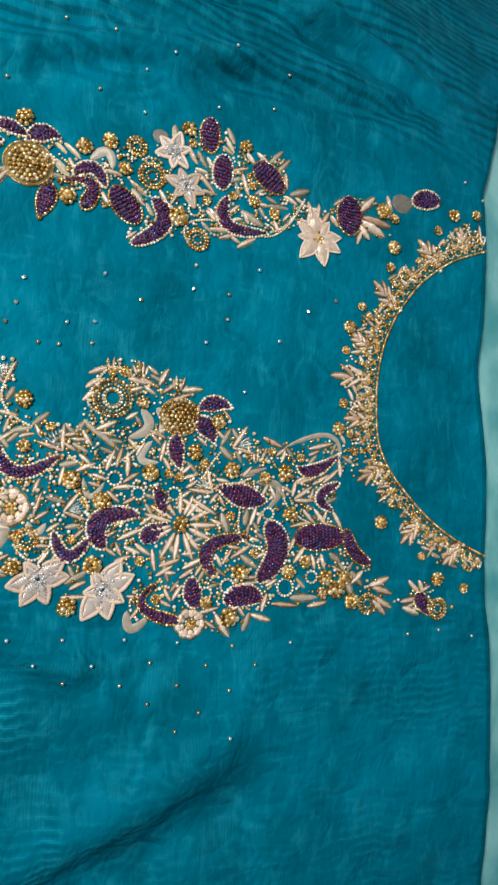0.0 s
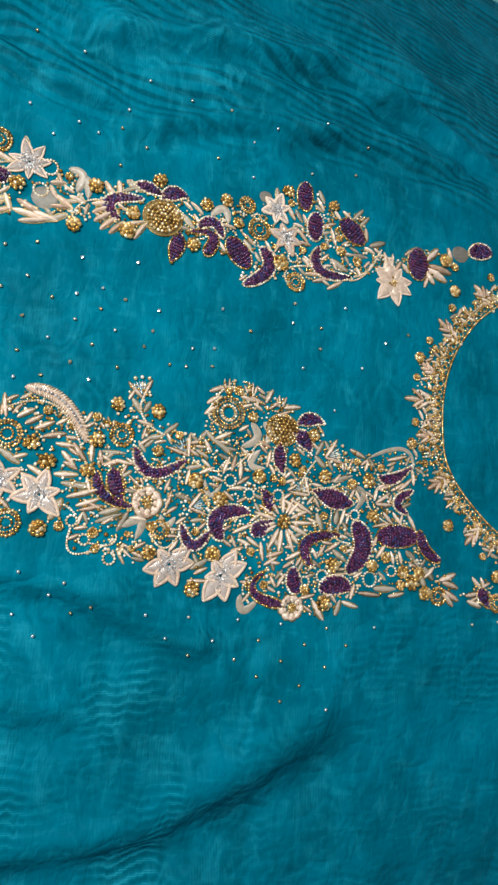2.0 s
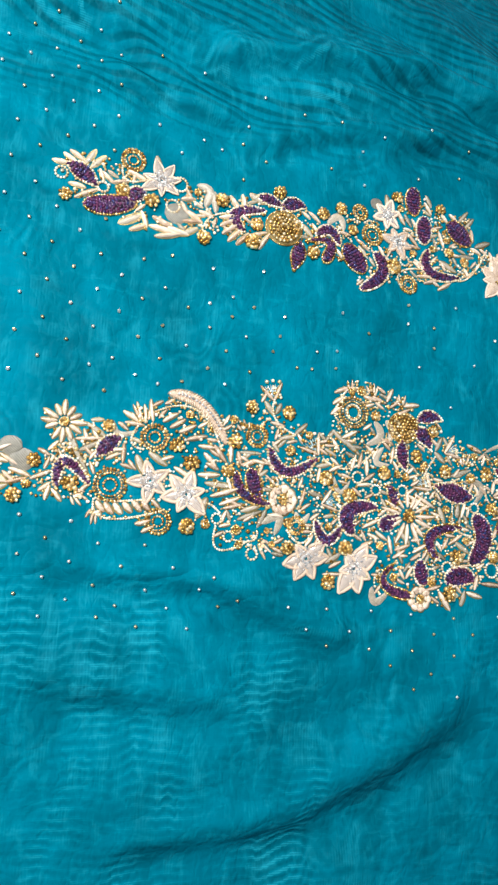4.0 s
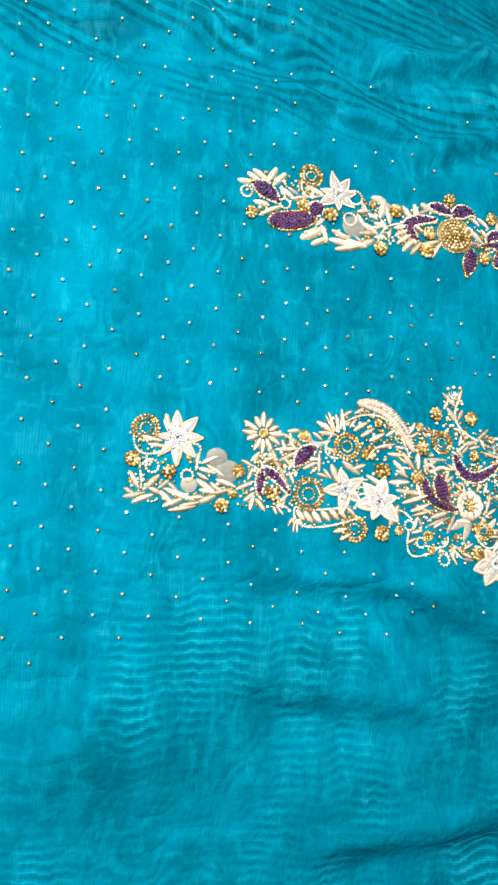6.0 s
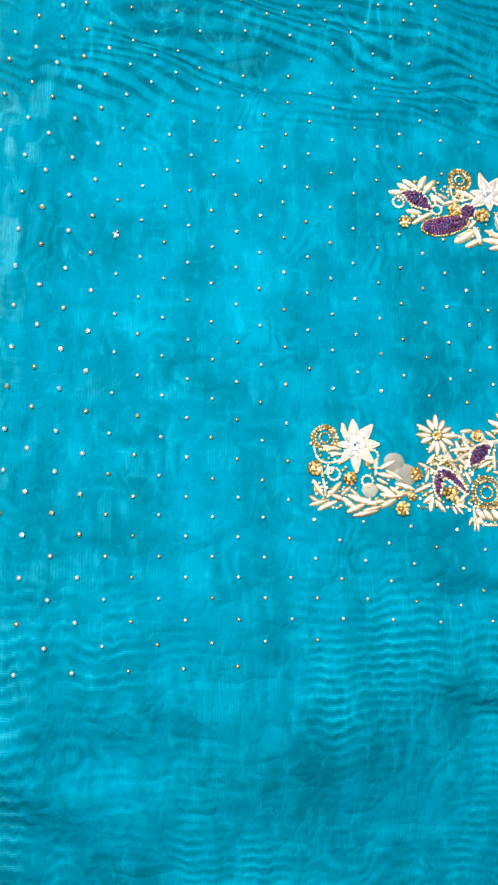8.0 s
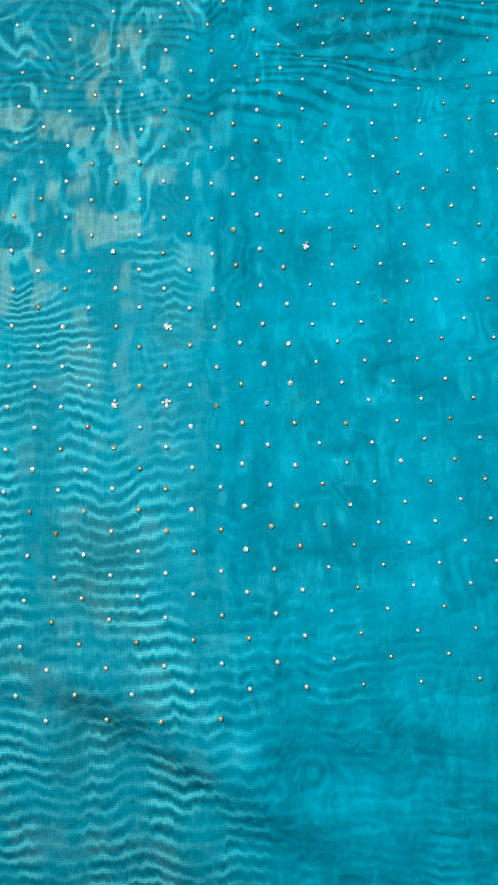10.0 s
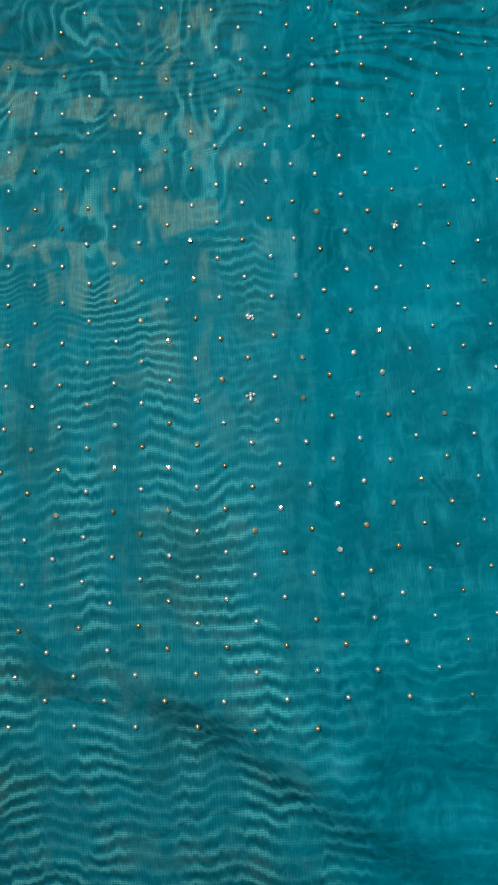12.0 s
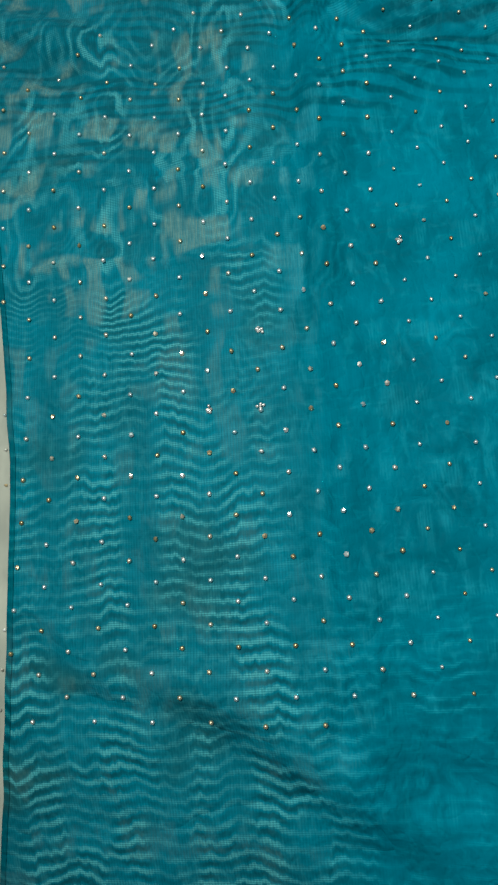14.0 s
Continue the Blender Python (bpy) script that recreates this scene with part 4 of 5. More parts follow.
crescent(34.5, -198.1, 49, -200.5, 42.4, -213.2, 4.1)
paisley("c", 86.5, -196, 74.5, -204.4, 82.7, -211.8, 6)
petal(53.3, -205.9, 47.4, -199.2, 3.1)
petal(57.4, -204.9, 59.5, -196, 3.1)
petal(58.6, -206.3, 69.6, -198.9, 3.5)
petal(58.7, -207, 71.1, -206.8, 3.5)
vine(51.5, -200.3, 56, -212.2, 71.6, -220.6)
fan_flower(10.1, -205.1, -0.1, -196.9)
daisy(-7.1, -222.8, 19.6, 15)
paisley("l", -23, -204.3, -17.6, -211.3, -18.4, -220.2, 7.6)
paisley("l", -26, -233.3, -22.9, -228.5, -14, -222.6, 10.2)
seed(-26.2, -221.4)
seed(-21.9, -221.7)
paisley("c", 12.6, -249.5, 9, -234.7, 32.8, -228.6, 7.1)
paisley("c", 41.9, -220.3, 49.4, -235.4, 37.1, -252.6, 13.5)
paisley("o", 59.5, -228.5, 73.9, -227.3, 91.7, -227, 15.2)
paisley("c", 92.4, -222.2, 96.9, -234.6, 108.6, -241.9, 8)
bead_flower(56.1, -215.1, 5.3)
bead_ring(42.9, -215.3, 4.1)
seed(36.9, -215.7)
seed(35.8, -225.3)
petal(69.5, -219.2, 56.4, -222.2, 3.1)
petal(64.2, -212, 72, -219.8, 3.1)
petal(71.3, -211.5, 78.7, -220.8, 3.1)
petal(83.1, -212.5, 89, -222.4, 3.2)
petal(56.9, -235, 59.9, -227, 3)
petal(65.8, -233.1, 59.7, -242.6, 3.4)
petal(70.1, -237.2, 72.5, -245.6, 3.1)
petal(76.3, -236.9, 78.7, -245.4, 3.1)
leaf(81.8, -236.6, 88.7, -241.3, 4.7)
bead_flower(56.2, -247, 4.9)
bead_flower(66.2, -241.3, 4.6)
bead_ring(54.6, -255.8, 5.6)
bead_ring(70.6, -250, 4.2)
bead_flower(78.9, -250.3, 5.4)
bead_flower(85.8, -256.5, 6.2)
bead_flower(91.5, -249.9, 4.7)
bead_flower(96.2, -263.4, 5.5)
rosette(107, -264.9, 6.7)
bead_flower(77.1, -258.6, 4.2)
petal(46.3, -264.7, 62.2, -265.3, 3.3)
leaf(58, -261.6, 75.9, -261.1, 5.2)
petal(68.3, -266.2, 80.2, -263.8, 3.4)
leaf(95.7, -246.5, 102.8, -254.9, 5.5)
petal(103.5, -246.2, 95.9, -253.3, 3.6)
petal(108, -254.7, 120.7, -249.5, 4.8)
petal(110.2, -255.7, 123.1, -259, 4.8)
petal(111.2, -260.8, 123.3, -267.8, 4.8)
petal(110.4, -263, 118.9, -271.5, 4.4)
leaf(91.5, -248.4, 96.5, -260.5, 4.7)
paisley("o", 19.4, -264, 29.4, -260, 41, -262.1, 12.1)
petal(22.7, -255.8, 37.9, -252.6, 3.2)
petal(41, -268.9, 44, -259.2, 3.3)
paisley("o", 0.8, -250.6, 1.3, -259.2, 4.7, -266.4, 9.8)
bead_flower(26.9, -248.2, 6.1)
leaf(27.5, -238.6, 37.1, -245, 4)
petal(32.7, -233.5, 21.9, -240.2, 3.3)
rose(1.2, -275.1, 7.2)
petal(14.8, -270.2, 23.3, -282.7, 4.6)
bead_flower(22.4, -272, 6)
leaf(30.7, -279.2, 34, -269.1, 4.3)
petal(34.9, -270.4, 46.3, -273.6, 3.6)
petal(18.5, -269.4, 29.6, -265.1, 3.2)
paisley("k", -17.7, -253.3, -24.8, -266.1, -4.3, -273.9, 6.8)
crescent(-32.6, -268, -29.9, -277.5, -20.7, -270.9, 4.6)
bead_ring(-36.5, -247.6, 4.7)
star_flower(-45.8, -257.5, 18.2, 7, 15, "silver", ((61, 20), (27, 20), (-28, 14.5), (-75, 18), (-122, 21), (120, 12.5), (190, 11)))
star_flower(-77.5, -252.5, 15.7, 6, -20, "silver", ((194, 18), (131, 12.5), (40, 18), (6, 17), (-67, 15), (-120, 17)))
bead_flower(-63.3, -266, 5.7)
bead_flower(-51.9, -245.1, 5.5)
leaf(-64.9, -254.5, -52.7, -247.6, 4.5)
petal(-66.3, -261.4, -53.3, -261, 2.8)
petal(-62.4, -257.5, -54.5, -253.4, 2.9)
paisley("c", -71.9, -228.6, -64.3, -240.9, -53.7, -230.4, 6.4)
crescent(-84.8, -224.1, -81.1, -230.1, -75.8, -224.7, 3.8)
rosette(-84.6, -232.6, 6.3)
bead_flower(-90.1, -231.3, 3.7)
vine(-90.3, -236, -81.2, -243.3, -73, -235)
bead_flower(-90.3, -246.2, 5.2)
petal(-78.5, -245.1, -73.4, -237.9, 2.8)
petal(-73.1, -248.6, -70.1, -239, 2.8)
petal(-64.4, -244.4, -69.5, -237.7, 2.9)
petal(-40, -232.1, -25.2, -225.3, 3)
petal(-40.9, -243.2, -32.5, -240.2, 3)
petal(-36.3, -235.5, -27.8, -238.7, 3)
petal(-30.9, -233.6, -22.5, -239.4, 3)
petal(-21.6, -236.4, -19.1, -247.5, 3.1)
petal(-17.5, -245.1, -7, -241.3, 3.1)
petal(-18.9, -250.1, -10.4, -244.8, 3.1)
leaf(-14.8, -231.7, -7, -241.3, 3.8)
leaf(-17.3, -236.8, -11.7, -253.1, 3.8)
petal(-9.3, -262.9, -4.4, -254.5, 3.1)
petal(-4.9, -246.2, 6.8, -239.6, 3.1)
petal(-6.4, -251.2, 1.3, -245.9, 3.1)
petal(8.1, -249, 10.6, -240.4, 3.2)
petal(17.1, -243.5, 22.4, -235.4, 2.9)
leaf(15.6, -216.1, 20, -226.2, 4.7)
leaf(29.4, -222.2, 30.9, -213.3, 4.8)
petal(32.5, -222, 35.9, -211.2, 3)
vine(26, -215.4, 27.8, -229.2, 39.7, -233.8)
petal(-7.2, -209.2, 6.3, -216.8, 3.2)
petal(-1.7, -208.8, 11.9, -217.4, 3.2)
vine(-19.7, -211.8, -12.4, -213.7, 6.2, -215.7)
bead_flower(8.9, -264, 4.2)
bead_ring(8.7, -259, 3.9)
bead_ring(20.4, -255.2, 4.6)
petal(5.6, -269.7, 16.5, -267.1, 3.1)
seed(-13.3, -255.8)
seed(-14.7, -260.4)
seed(11.9, -250.5)
seed(-37.2, -262.1)
seed(-29.6, -261.8)
vine(-147.5, -232.5, -142.4, -222.7, -133.3, -227.4)
bead_ring(-134.9, -231.1, 3.8)
bead_ring(-127.3, -241.1, 3.8)
bead_ring(-112.6, -250.9, 4.2)
vine(-135.3, -235.6, -133.1, -248.9, -114.8, -243.2)
vine(-123.6, -243, -113.3, -243.4, -109.3, -238.6)
bead_flower(-141.7, -234.5, 3.5)
bead_flower(-122.8, -237, 3.6)
seed(-115.4, -237.5)
bead_flower(-121, -245.9, 3.2)
bead_flower(-100.3, -244.9, 2.7)
spray(-109.5, -242.3, -101.3, -253.5, 4)
bead_flower(-103.4, -236.8, 2.4)
petal(-133.5, -222.6, -120.8, -218, 3.5)
petal(-131.3, -224.9, -118.8, -220.9, 3.2)
petal(-129.1, -205.8, -126.3, -216, 2.7)
petal(-129.6, -218.7, -117.2, -224.5, 2.7)
seed(-99.9, -191)
seed(-92.6, -203.1)
seed(-81, -208.5)
seed(-75.1, -201.5)
seed(-58.2, -206.6)
seed(-83.1, -221.4)
seed(-74.3, -211.2)
seed(-108.6, -213.9)
seed(-86, -205.7)
# tapering ends of the two sprigs
petal(-245.1, -23.4, -233, -23.6, 4)
petal(-238.9, -17.3, -230.1, -22.4, 3.7)
petal(-235.4, -14.8, -225.8, -20.5, 3.7)
leaf(-226.2, -22.1, -219.9, -11.7, 4.1)
leaf(-222.5, -23.4, -213.9, -14.1, 4.1)
paisley("l", -236.6, -23.9, -226.3, -28.3, -218.2, -35.4, 11.1)
bead_ring(-239.2, -30.4, 4.4)
bead_flower(-235.9, -43.9, 4.7)
petal(-234.7, -36.2, -224.6, -37.6, 3.7)
petal(-230.6, -44.6, -217.4, -36.8, 3.7)
paisley("o", -225.1, -47.1, -210.6, -45.7, -193.7, -40.7, 12.5)
paisley("o", -198.6, -39.2, -194.2, -35.4, -190.1, -31.6, 9.8)
petal(-217, -22.8, -213.9, -31.6, 3)
petal(-215.5, -24.5, -208, -30.6, 3.4)
petal(-209.9, -30.6, -199.2, -27.2, 3.4)
bead_ring(-214.5, -34.8, 4.1)
bead_flower(-202.7, -34.8, 5.3)
rosette(-197.5, -13.2, 8.1)
petal(-200.8, -20.1, -187.9, -25.4, 3.8)
vine(-203.8, -18.3, -200.7, -27.1, -189.8, -25.3)
star_flower(-179.2, -23.2, 14, 7, 10, "white")
leaf(-183.2, -6.8, -180.4, -16.6, 3.9)
bead_ring(-167.6, -23.2, 5.5)
bead_flower(-184.7, -37.8, 5.4)
bead_ring(-171.4, -38.8, 5)
satin_disc(-168.7, -43.9, 7.7)
leaf(-203.8, -56, -189.5, -47.8, 6)
petal(-197.1, -59.2, -185.7, -53.8, 4.1)
petal(-190.7, -45.7, -186.8, -55.8, 3.4)
petal(-183.5, -47.7, -169.4, -54.1, 4.6)
petal(-185.3, -54.1, -167.5, -56.9, 4.5)
petal(-181.5, -60.4, -164.8, -55.7, 4.2)
petal(-174, -53.2, -160.2, -55.8, 4.2)
leaf(-166.4, -57.1, -154.8, -50.4, 4.6)
petal(-162.6, -39.8, -152.5, -46.9, 4.3)
petal(-164.9, -47.2, -153.2, -46.2, 3.9)
petal(-166.4, -32.5, -157.1, -31.1, 3.9)
petal(-166.4, -34.1, -161, -42.7, 3.9)
crescent(-157.1, -21.5, -148.5, -23.3, -151.6, -31.8, 4.7)
crescent(-150.9, -35.6, -146.1, -26.1, -143.8, -38.5, 5.5)
bead_flower(-140.2, -28.8, 5.6)
petal(-154.8, -38.6, -145.4, -41.9, 3.5)
vine(-152.1, -51.5, -147, -41.4, -136.3, -37)
bead_flower(-151.3, -56.1, 5.4)
petal(-134.9, -24.3, -126.2, -35, 4.4)
petal(-126.9, -22.2, -124.6, -33.2, 4.1)
petal(-141.4, -40.5, -127.9, -36.9, 4)
petal(-140.7, -45.9, -127.9, -40.1, 4.3)
petal(-139.2, -51.2, -127.1, -42.7, 4.3)
petal(-135.2, -55.4, -125.6, -45.3, 4.3)
petal(-129.7, -57, -121.6, -47.9, 4)
paisley("c", -124.8, -47.6, -131, -36.3, -110.7, -31, 7.2)
bead_flower(-117, -41.2, 5.2)
petal(-123.2, -50.5, -109.3, -44.9, 3.6)
petal(-114.9, -57.7, -107.7, -45.1, 3.6)
bead_flower(-119.2, -53.5, 6)
leaf(-122, -20.6, -111.8, -25.5, 5.3)
rosette(-292.9, -182.4, 8.2)
vine(-299.3, -187.7, -295.1, -196.3, -283.4, -195.3)
star_flower(-275.4, -186.7, 14.7, 8, 0, "white")
petal(-294.8, -187, -283.7, -189.2, 2.8)
petal(-291.4, -191.3, -280.4, -192.2, 2.8)
leaf(-282.1, -173.5, -279.7, -183.1, 3.5)
bead_flower(-299.5, -200.1, 5)
bead_ring(-288.5, -203.6, 4.4)
bead_ring(-290.8, -201.5, 2.5)
bead_flower(-279.1, -206.2, 4.7)
bead_ring(-268.9, -207.9, 4.1)
bead_ring(-265.2, -193.1, 4.2)
bead_flower(-268.5, -197.6, 2.2)
satin_disc(-252.4, -197.5, 6.2)
satin_disc(-245.9, -205, 7.2)
bead_flower(-239.7, -204, 4.6)
petal(-300.9, -206.8, -295.1, -216.5, 3.1)
leaf(-293, -217, -284.2, -208.4, 3.4)
leaf(-303.3, -221.2, -291.7, -218.5, 3.3)
petal(-298.6, -224.1, -287, -219.8, 3.4)
petal(-290, -215.6, -282.4, -219.6, 3.7)
petal(-283.7, -217.2, -275.9, -224, 3.7)
petal(-280.7, -215.8, -264.4, -221.9, 4.1)
petal(-281.7, -225.5, -271.4, -221, 3.7)
petal(-278.5, -227.6, -263.3, -225.1, 3.4)
petal(-272.5, -224.8, -261.2, -222.4, 3.1)
leaf(-263.1, -223.1, -252.5, -217.9, 3.8)
satin_disc(-267.7, -213.5, 4.8)
petal(-263.7, -209.8, -252.6, -216.3, 3.8)
petal(-261.9, -215.5, -252.5, -216.9, 3.2)
petal(-255.7, -211, -248, -217, 3.2)
petal(-252.5, -209.2, -241, -213.5, 3.5)
petal(-253.8, -217.3, -242.3, -214.2, 3.2)
petal(-261, -200.7, -251.8, -196.2, 3.2)
petal(-262.4, -203.6, -253, -205.7, 3.2)
petal(-257.7, -201.4, -247.7, -208, 2.9)
bead_flower(-249.1, -223.8, 5.1)
bead_flower(-242.8, -217.1, 3.2)
vine(-295.8, -200.8, -294.3, -210.2, -294, -215.8)
daisy(-225.5, -180.9, 12.8, 12)
leaf(-223.3, -187.8, -210.5, -209, 3.7)
leaf(-213.6, -180.4, -201.3, -187.4, 3.4)
petal(-218.4, -190.1, -202.7, -188.1, 3.4)
leaf(-215.9, -196.7, -203.4, -190.2, 4)
seed(-217.6, -196.1)
seed(-222.7, -197.1)
seed(-212.4, -199.8)
spray(-222.7, -207, -230.3, -197.5, 4)
petal(-241, -214.4, -230, -209, 3.2)
paisley("c", -227, -218.3, -223.4, -203.4, -209, -216.1, 5.9)
bead_flower(-219.8, -215.4, 5.6)
petal(-236.2, -220.7, -229.8, -215.8, 3.2)
petal(-232.4, -225.6, -230.4, -217.2, 3.2)
petal(-229.3, -219.1, -223.5, -225.9, 3.3)
spray(-218.3, -219.9, -209.4, -227, 4)
spray(-204.7, -227.7, -205.1, -238.8, 4)
paisley("l", -206.6, -199.5, -199.9, -191.7, -192.3, -186.4, 9.5)
petal(-191.4, -201.9, -191.5, -190.5, 3.1)
petal(-201.1, -200.5, -192.1, -196.3, 3.1)
petal(-210, -201.6, -205.3, -195.4, 2.7)
bead_flower(-200.8, -181.5, 4.5)
crescent(-198, -177.9, -194.4, -185.2, -183.9, -182.4, 3.1)
rosette(-197.7, -215, 10.1)
spray(-180.4, -178.8, -184.8, -164.5, 5)
petal(-175.4, -176.3, -177.6, -163.2, 3.2)
petal(-192.9, -171.7, -183.9, -177.3, 3.5)
petal(-191.7, -178.2, -180.4, -178.8, 3.1)
rosette(-173.9, -185.6, 8.8)
vine(-183.2, -178.6, -187.3, -189.2, -180.2, -193.2)
bead_flower(-160.8, -189.2, 5.3)
vine(-206.1, -223.6, -198.1, -234, -167.9, -228.3)
vine(-205.1, -222.9, -193.1, -224, -172.2, -221.4)
petal(-204.7, -224.5, -199.9, -230.5, 4.6)
petal(-200, -224.9, -194.7, -231.3, 4.6)
petal(-194.8, -225.1, -189.6, -231.1, 4.6)
petal(-189.7, -224.5, -184.4, -230.2, 4.6)
petal(-184.5, -223.6, -179.2, -229.4, 4.6)
petal(-179.2, -222.7, -173.9, -228.5, 4.6)
petal(-174, -221.9, -168.6, -227, 3.1)
star_flower(-175.1, -211.2, 14, 5, 40, "silver")
leaf(-183.7, -196.8, -178.7, -208, 4.8)
leaf(-176.6, -194.7, -165.9, -201.9, 4.5)
rosette(-169.3, -234.3, 8.2)
petal(-182.2, -236.4, -173.2, -233.8, 3.7)
petal(-178.4, -240.9, -171.4, -237, 3.4)
vine(-175.4, -171.1, -150.5, -166.8, -133.5, -189.3)
petal(-169.6, -175.9, -160.9, -170, 3.6)
petal(-165.2, -179.1, -156.1, -173.2, 3.6)
petal(-159.8, -181.5, -149.4, -176.3, 3.6)
petal(-155, -185.4, -142.4, -182.5, 3.6)
petal(-147.6, -188.4, -136.5, -188.8, 3.2)
feather(-167.8, -158.6, -146, -164.3, -130.5, -186.6, 7.9)
bead_flower(-151.4, -199, 5.7)
star_flower(-153.6, -217.9, 14.5, 6, 10, "silver")
leaf(-147.1, -231.2, -141.2, -219.1, 5.6)
petal(-161.5, -202.3, -149.9, -209.3, 3.5)
bead_flower(-129.2, -202, 5.1)
petal(-144, -192.4, -135.9, -200.2, 3.6)
petal(-147, -205.7, -133.7, -205, 3.9)
petal(-142.5, -198.5, -134.4, -202.2, 3.6)
petal(-138, -187.1, -129.8, -197.1, 4)
petal(-127.4, -186.4, -126.8, -196.9, 3.7)
petal(-122.9, -189.7, -120.8, -198, 3.7)
petal(-120.8, -198, -110, -194.6, 3.7)
leaf(-142.6, -210.3, -123.3, -212.1, 4.3)
petal(-139, -218, -120.3, -212.6, 3.9)
bead_flower(-152.6, -236.4, 5.5)
petal(-165.1, -206.6, -154.3, -210.2, 3.1)
bead_ring(-165.1, -211.7, 3.1)

# ---- neckline: corded edge, bead scallops and rings ----
NECK = np.array([(187.9, -37.4), (162.4, -47.6), (139.4, -65.6), (121.6, -90.1), (112.3, -112.7), (109.0, -134.1), (110.0, -168.5),
                 (120.3, -188.3), (144.6, -212.8), (165.3, -226.0), (188.7, -235.9)])


def smooth_line(points, n):
    """A rounded line through the points."""
    k = np.arange(len(points))
    s = np.linspace(0, len(points) - 1, n)
    line = np.stack([np.interp(s, k, points[:, c]) for c in (0, 1)], 1)
    for _ in range(12):
        line[1:-1] = 0.25 * line[:-2] + 0.5 * line[1:-1] + 0.25 * line[2:]
    return line


def neckline():
    line = along(smooth_line(NECK, 90), 1.0)
    d = np.gradient(line, axis=0)
    d /= np.linalg.norm(d, axis=1, keepdims=True)
    out = np.stack([d[:, 1], -d[:, 0]], 1)
    if out[len(out) // 2][0] > 0:
        out = -out
    trim = part("neckline_trim", bead_mesh("neckline_trim", on_cloth(along(line, 1.5), 0.6), 0.00092, GOLD), None, fabric, "corded gold neckline edging")
    second = along(line + out * 7.4, 1.9)
    part("bead_string", bead_mesh("bead_string", on_cloth(second, 0.7), np.array([dice.uniform(0.62, 0.85) / 1000 for _ in second]), PEARL), None, trim)
    spots, sizes = [], []
    for k in range(3, len(line) - 3, 6):
        c = line[k] + out[k] * 3.9
        bead_ring(c[0], c[1], dice.uniform(2.8, 3.2), GOLD)
        e, f = line[k + 2] + out[k + 2] * 5.0 + d[k + 2] * 1.2, line[k] + out[k] * 9.2
        for q in (e, f, line[k] + out[k] * 12.0 + d[k] * dice.uniform(-3, 3)):
            for _ in range(4):
                spots.append((q[0] + dice.uniform(-1.5, 1.5), q[1] + dice.uniform(-1.5, 1.5)))
                sizes.append(dice.uniform(0.75, 1.25) / 1000)
        if (k // 6) % 2:
            b, g = line[k] + out[k] * 6, line[k] + out[k] * dice.uniform(12, 14) + d[k] * dice.uniform(-3, 3)
            stitch(LEAVES if k % 4 else TANS, "leaf" if k % 4 else "petal", b[0], b[1], g[0], g[1], 3.0)
    part("scattered_bead", bead_mesh("scattered_bead", on_cloth(spots, 0.8), np.array(sizes), GOLD), None, trim)["kind"] = "stuff"


neckline()
for x, y in ((121, -86), (139, -62), (106, -134), (109, -165), (121, -190), (142, -213), (163, -227), (113, -112), (158, -48), (106, -150)):
    bead_flower(x - 4, y, 2.3)   # gold knots between the neckline leaves

# ---- stitches and small beads that fill the gaps between the motifs ----
def open_gap(x, y, clear, near=9.0):
    """Whether a place is free, yet has embroidery on most sides."""
    t = np.array(TAKEN)
    dx, dy = t[:, 0] - x, t[:, 1] - y
    far = np.hypot(dx, dy)
    if (far - t[:, 2]).min() < clear:
        return False
    close = far - t[:, 2] < near
    return len({(a > 0, b > 0) for a, b in zip(dx[close], dy[close])}) == 4


def fill_gaps(tries, size, clear, make):
    for _ in range(tries):
        x, y, r = TAKEN[dice.randrange(len(TAKEN))]
        a = dice.uniform(0, 6.283)
        x, y = x + (r + clear + dice.uniform(0, 4)) * math.cos(a), y + (r + clear + dice.uniform(0, 4)) * math.sin(a)
        if open_gap(x, y, clear):
            make(x, y, size)


def small_petal(x, y, size):
    a = dice.choice((0.3, -0.6, 0.9, 2.4)) + dice.uniform(-0.5, 0.5)
    c, s = math.cos(a) * size / 2, math.sin(a) * size / 2
    stitch(*dice.choice(((PETALS, "petal"), (PETALS, "petal"), (LEAVES, "leaf"))), x - c, y - s, x + c, y + s, 2.7, dice.uniform(0, 0.3))


def small_flower(x, y, size):
    bead_flower(x, y, size)


loose = {"gold": [], "champagne": []}


def small_bead(x, y, size):
    loose["gold" if dice.random() < 0.6 else "champagne"].append((x, y))
    take(x, y, 0.7)


fill_gaps(700, 3.2, 2.4, small_flower)
fill_gaps(2600, 7.5, 1.25, small_petal)
fill_gaps(11000, 1.0, 0.5, small_bead)
for tone, material in (("gold", GOLD), ("champagne", PEARL)):
    size = np.array([dice.uniform(0.62, 1.12) / 1000 for _ in loose[tone]])
    part("filling_bead", bead_mesh("filling_bead", on_cloth(loose[tone], 0.8), size, material), None, fabric)["kind"] = "stuff"

# ---- loose sequins over the open cloth, in a warped diamond lattice ----
LATTICE_X = (-521.81, -4.72, -3.17, -7.43, -8.06, -3.48, -0.51, 314.64, 10.73, 8.33, 2.64, -0.3, -0.31, -60.2, -7.56, -15.8, -8.41, -2.02, 50.32, 18.0, 12.39, 0.6, 11.89, -24.71, -6.45, -29.95, 8.0, 4.82)
LATTICE_Y = (-257.35, -118.72, -6.94, -19.02, -14.07, -4.21, -0.43, -5.95, 13.75, -21.06, -17.27, -2.28, 0.7, 0.35, -5.33, 24.67, 23.36, 6.91, 10.34, 11.11, 7.95, 5.25, -14.38, 4.06, 0.88, -0.91, -8.5, 0.88)
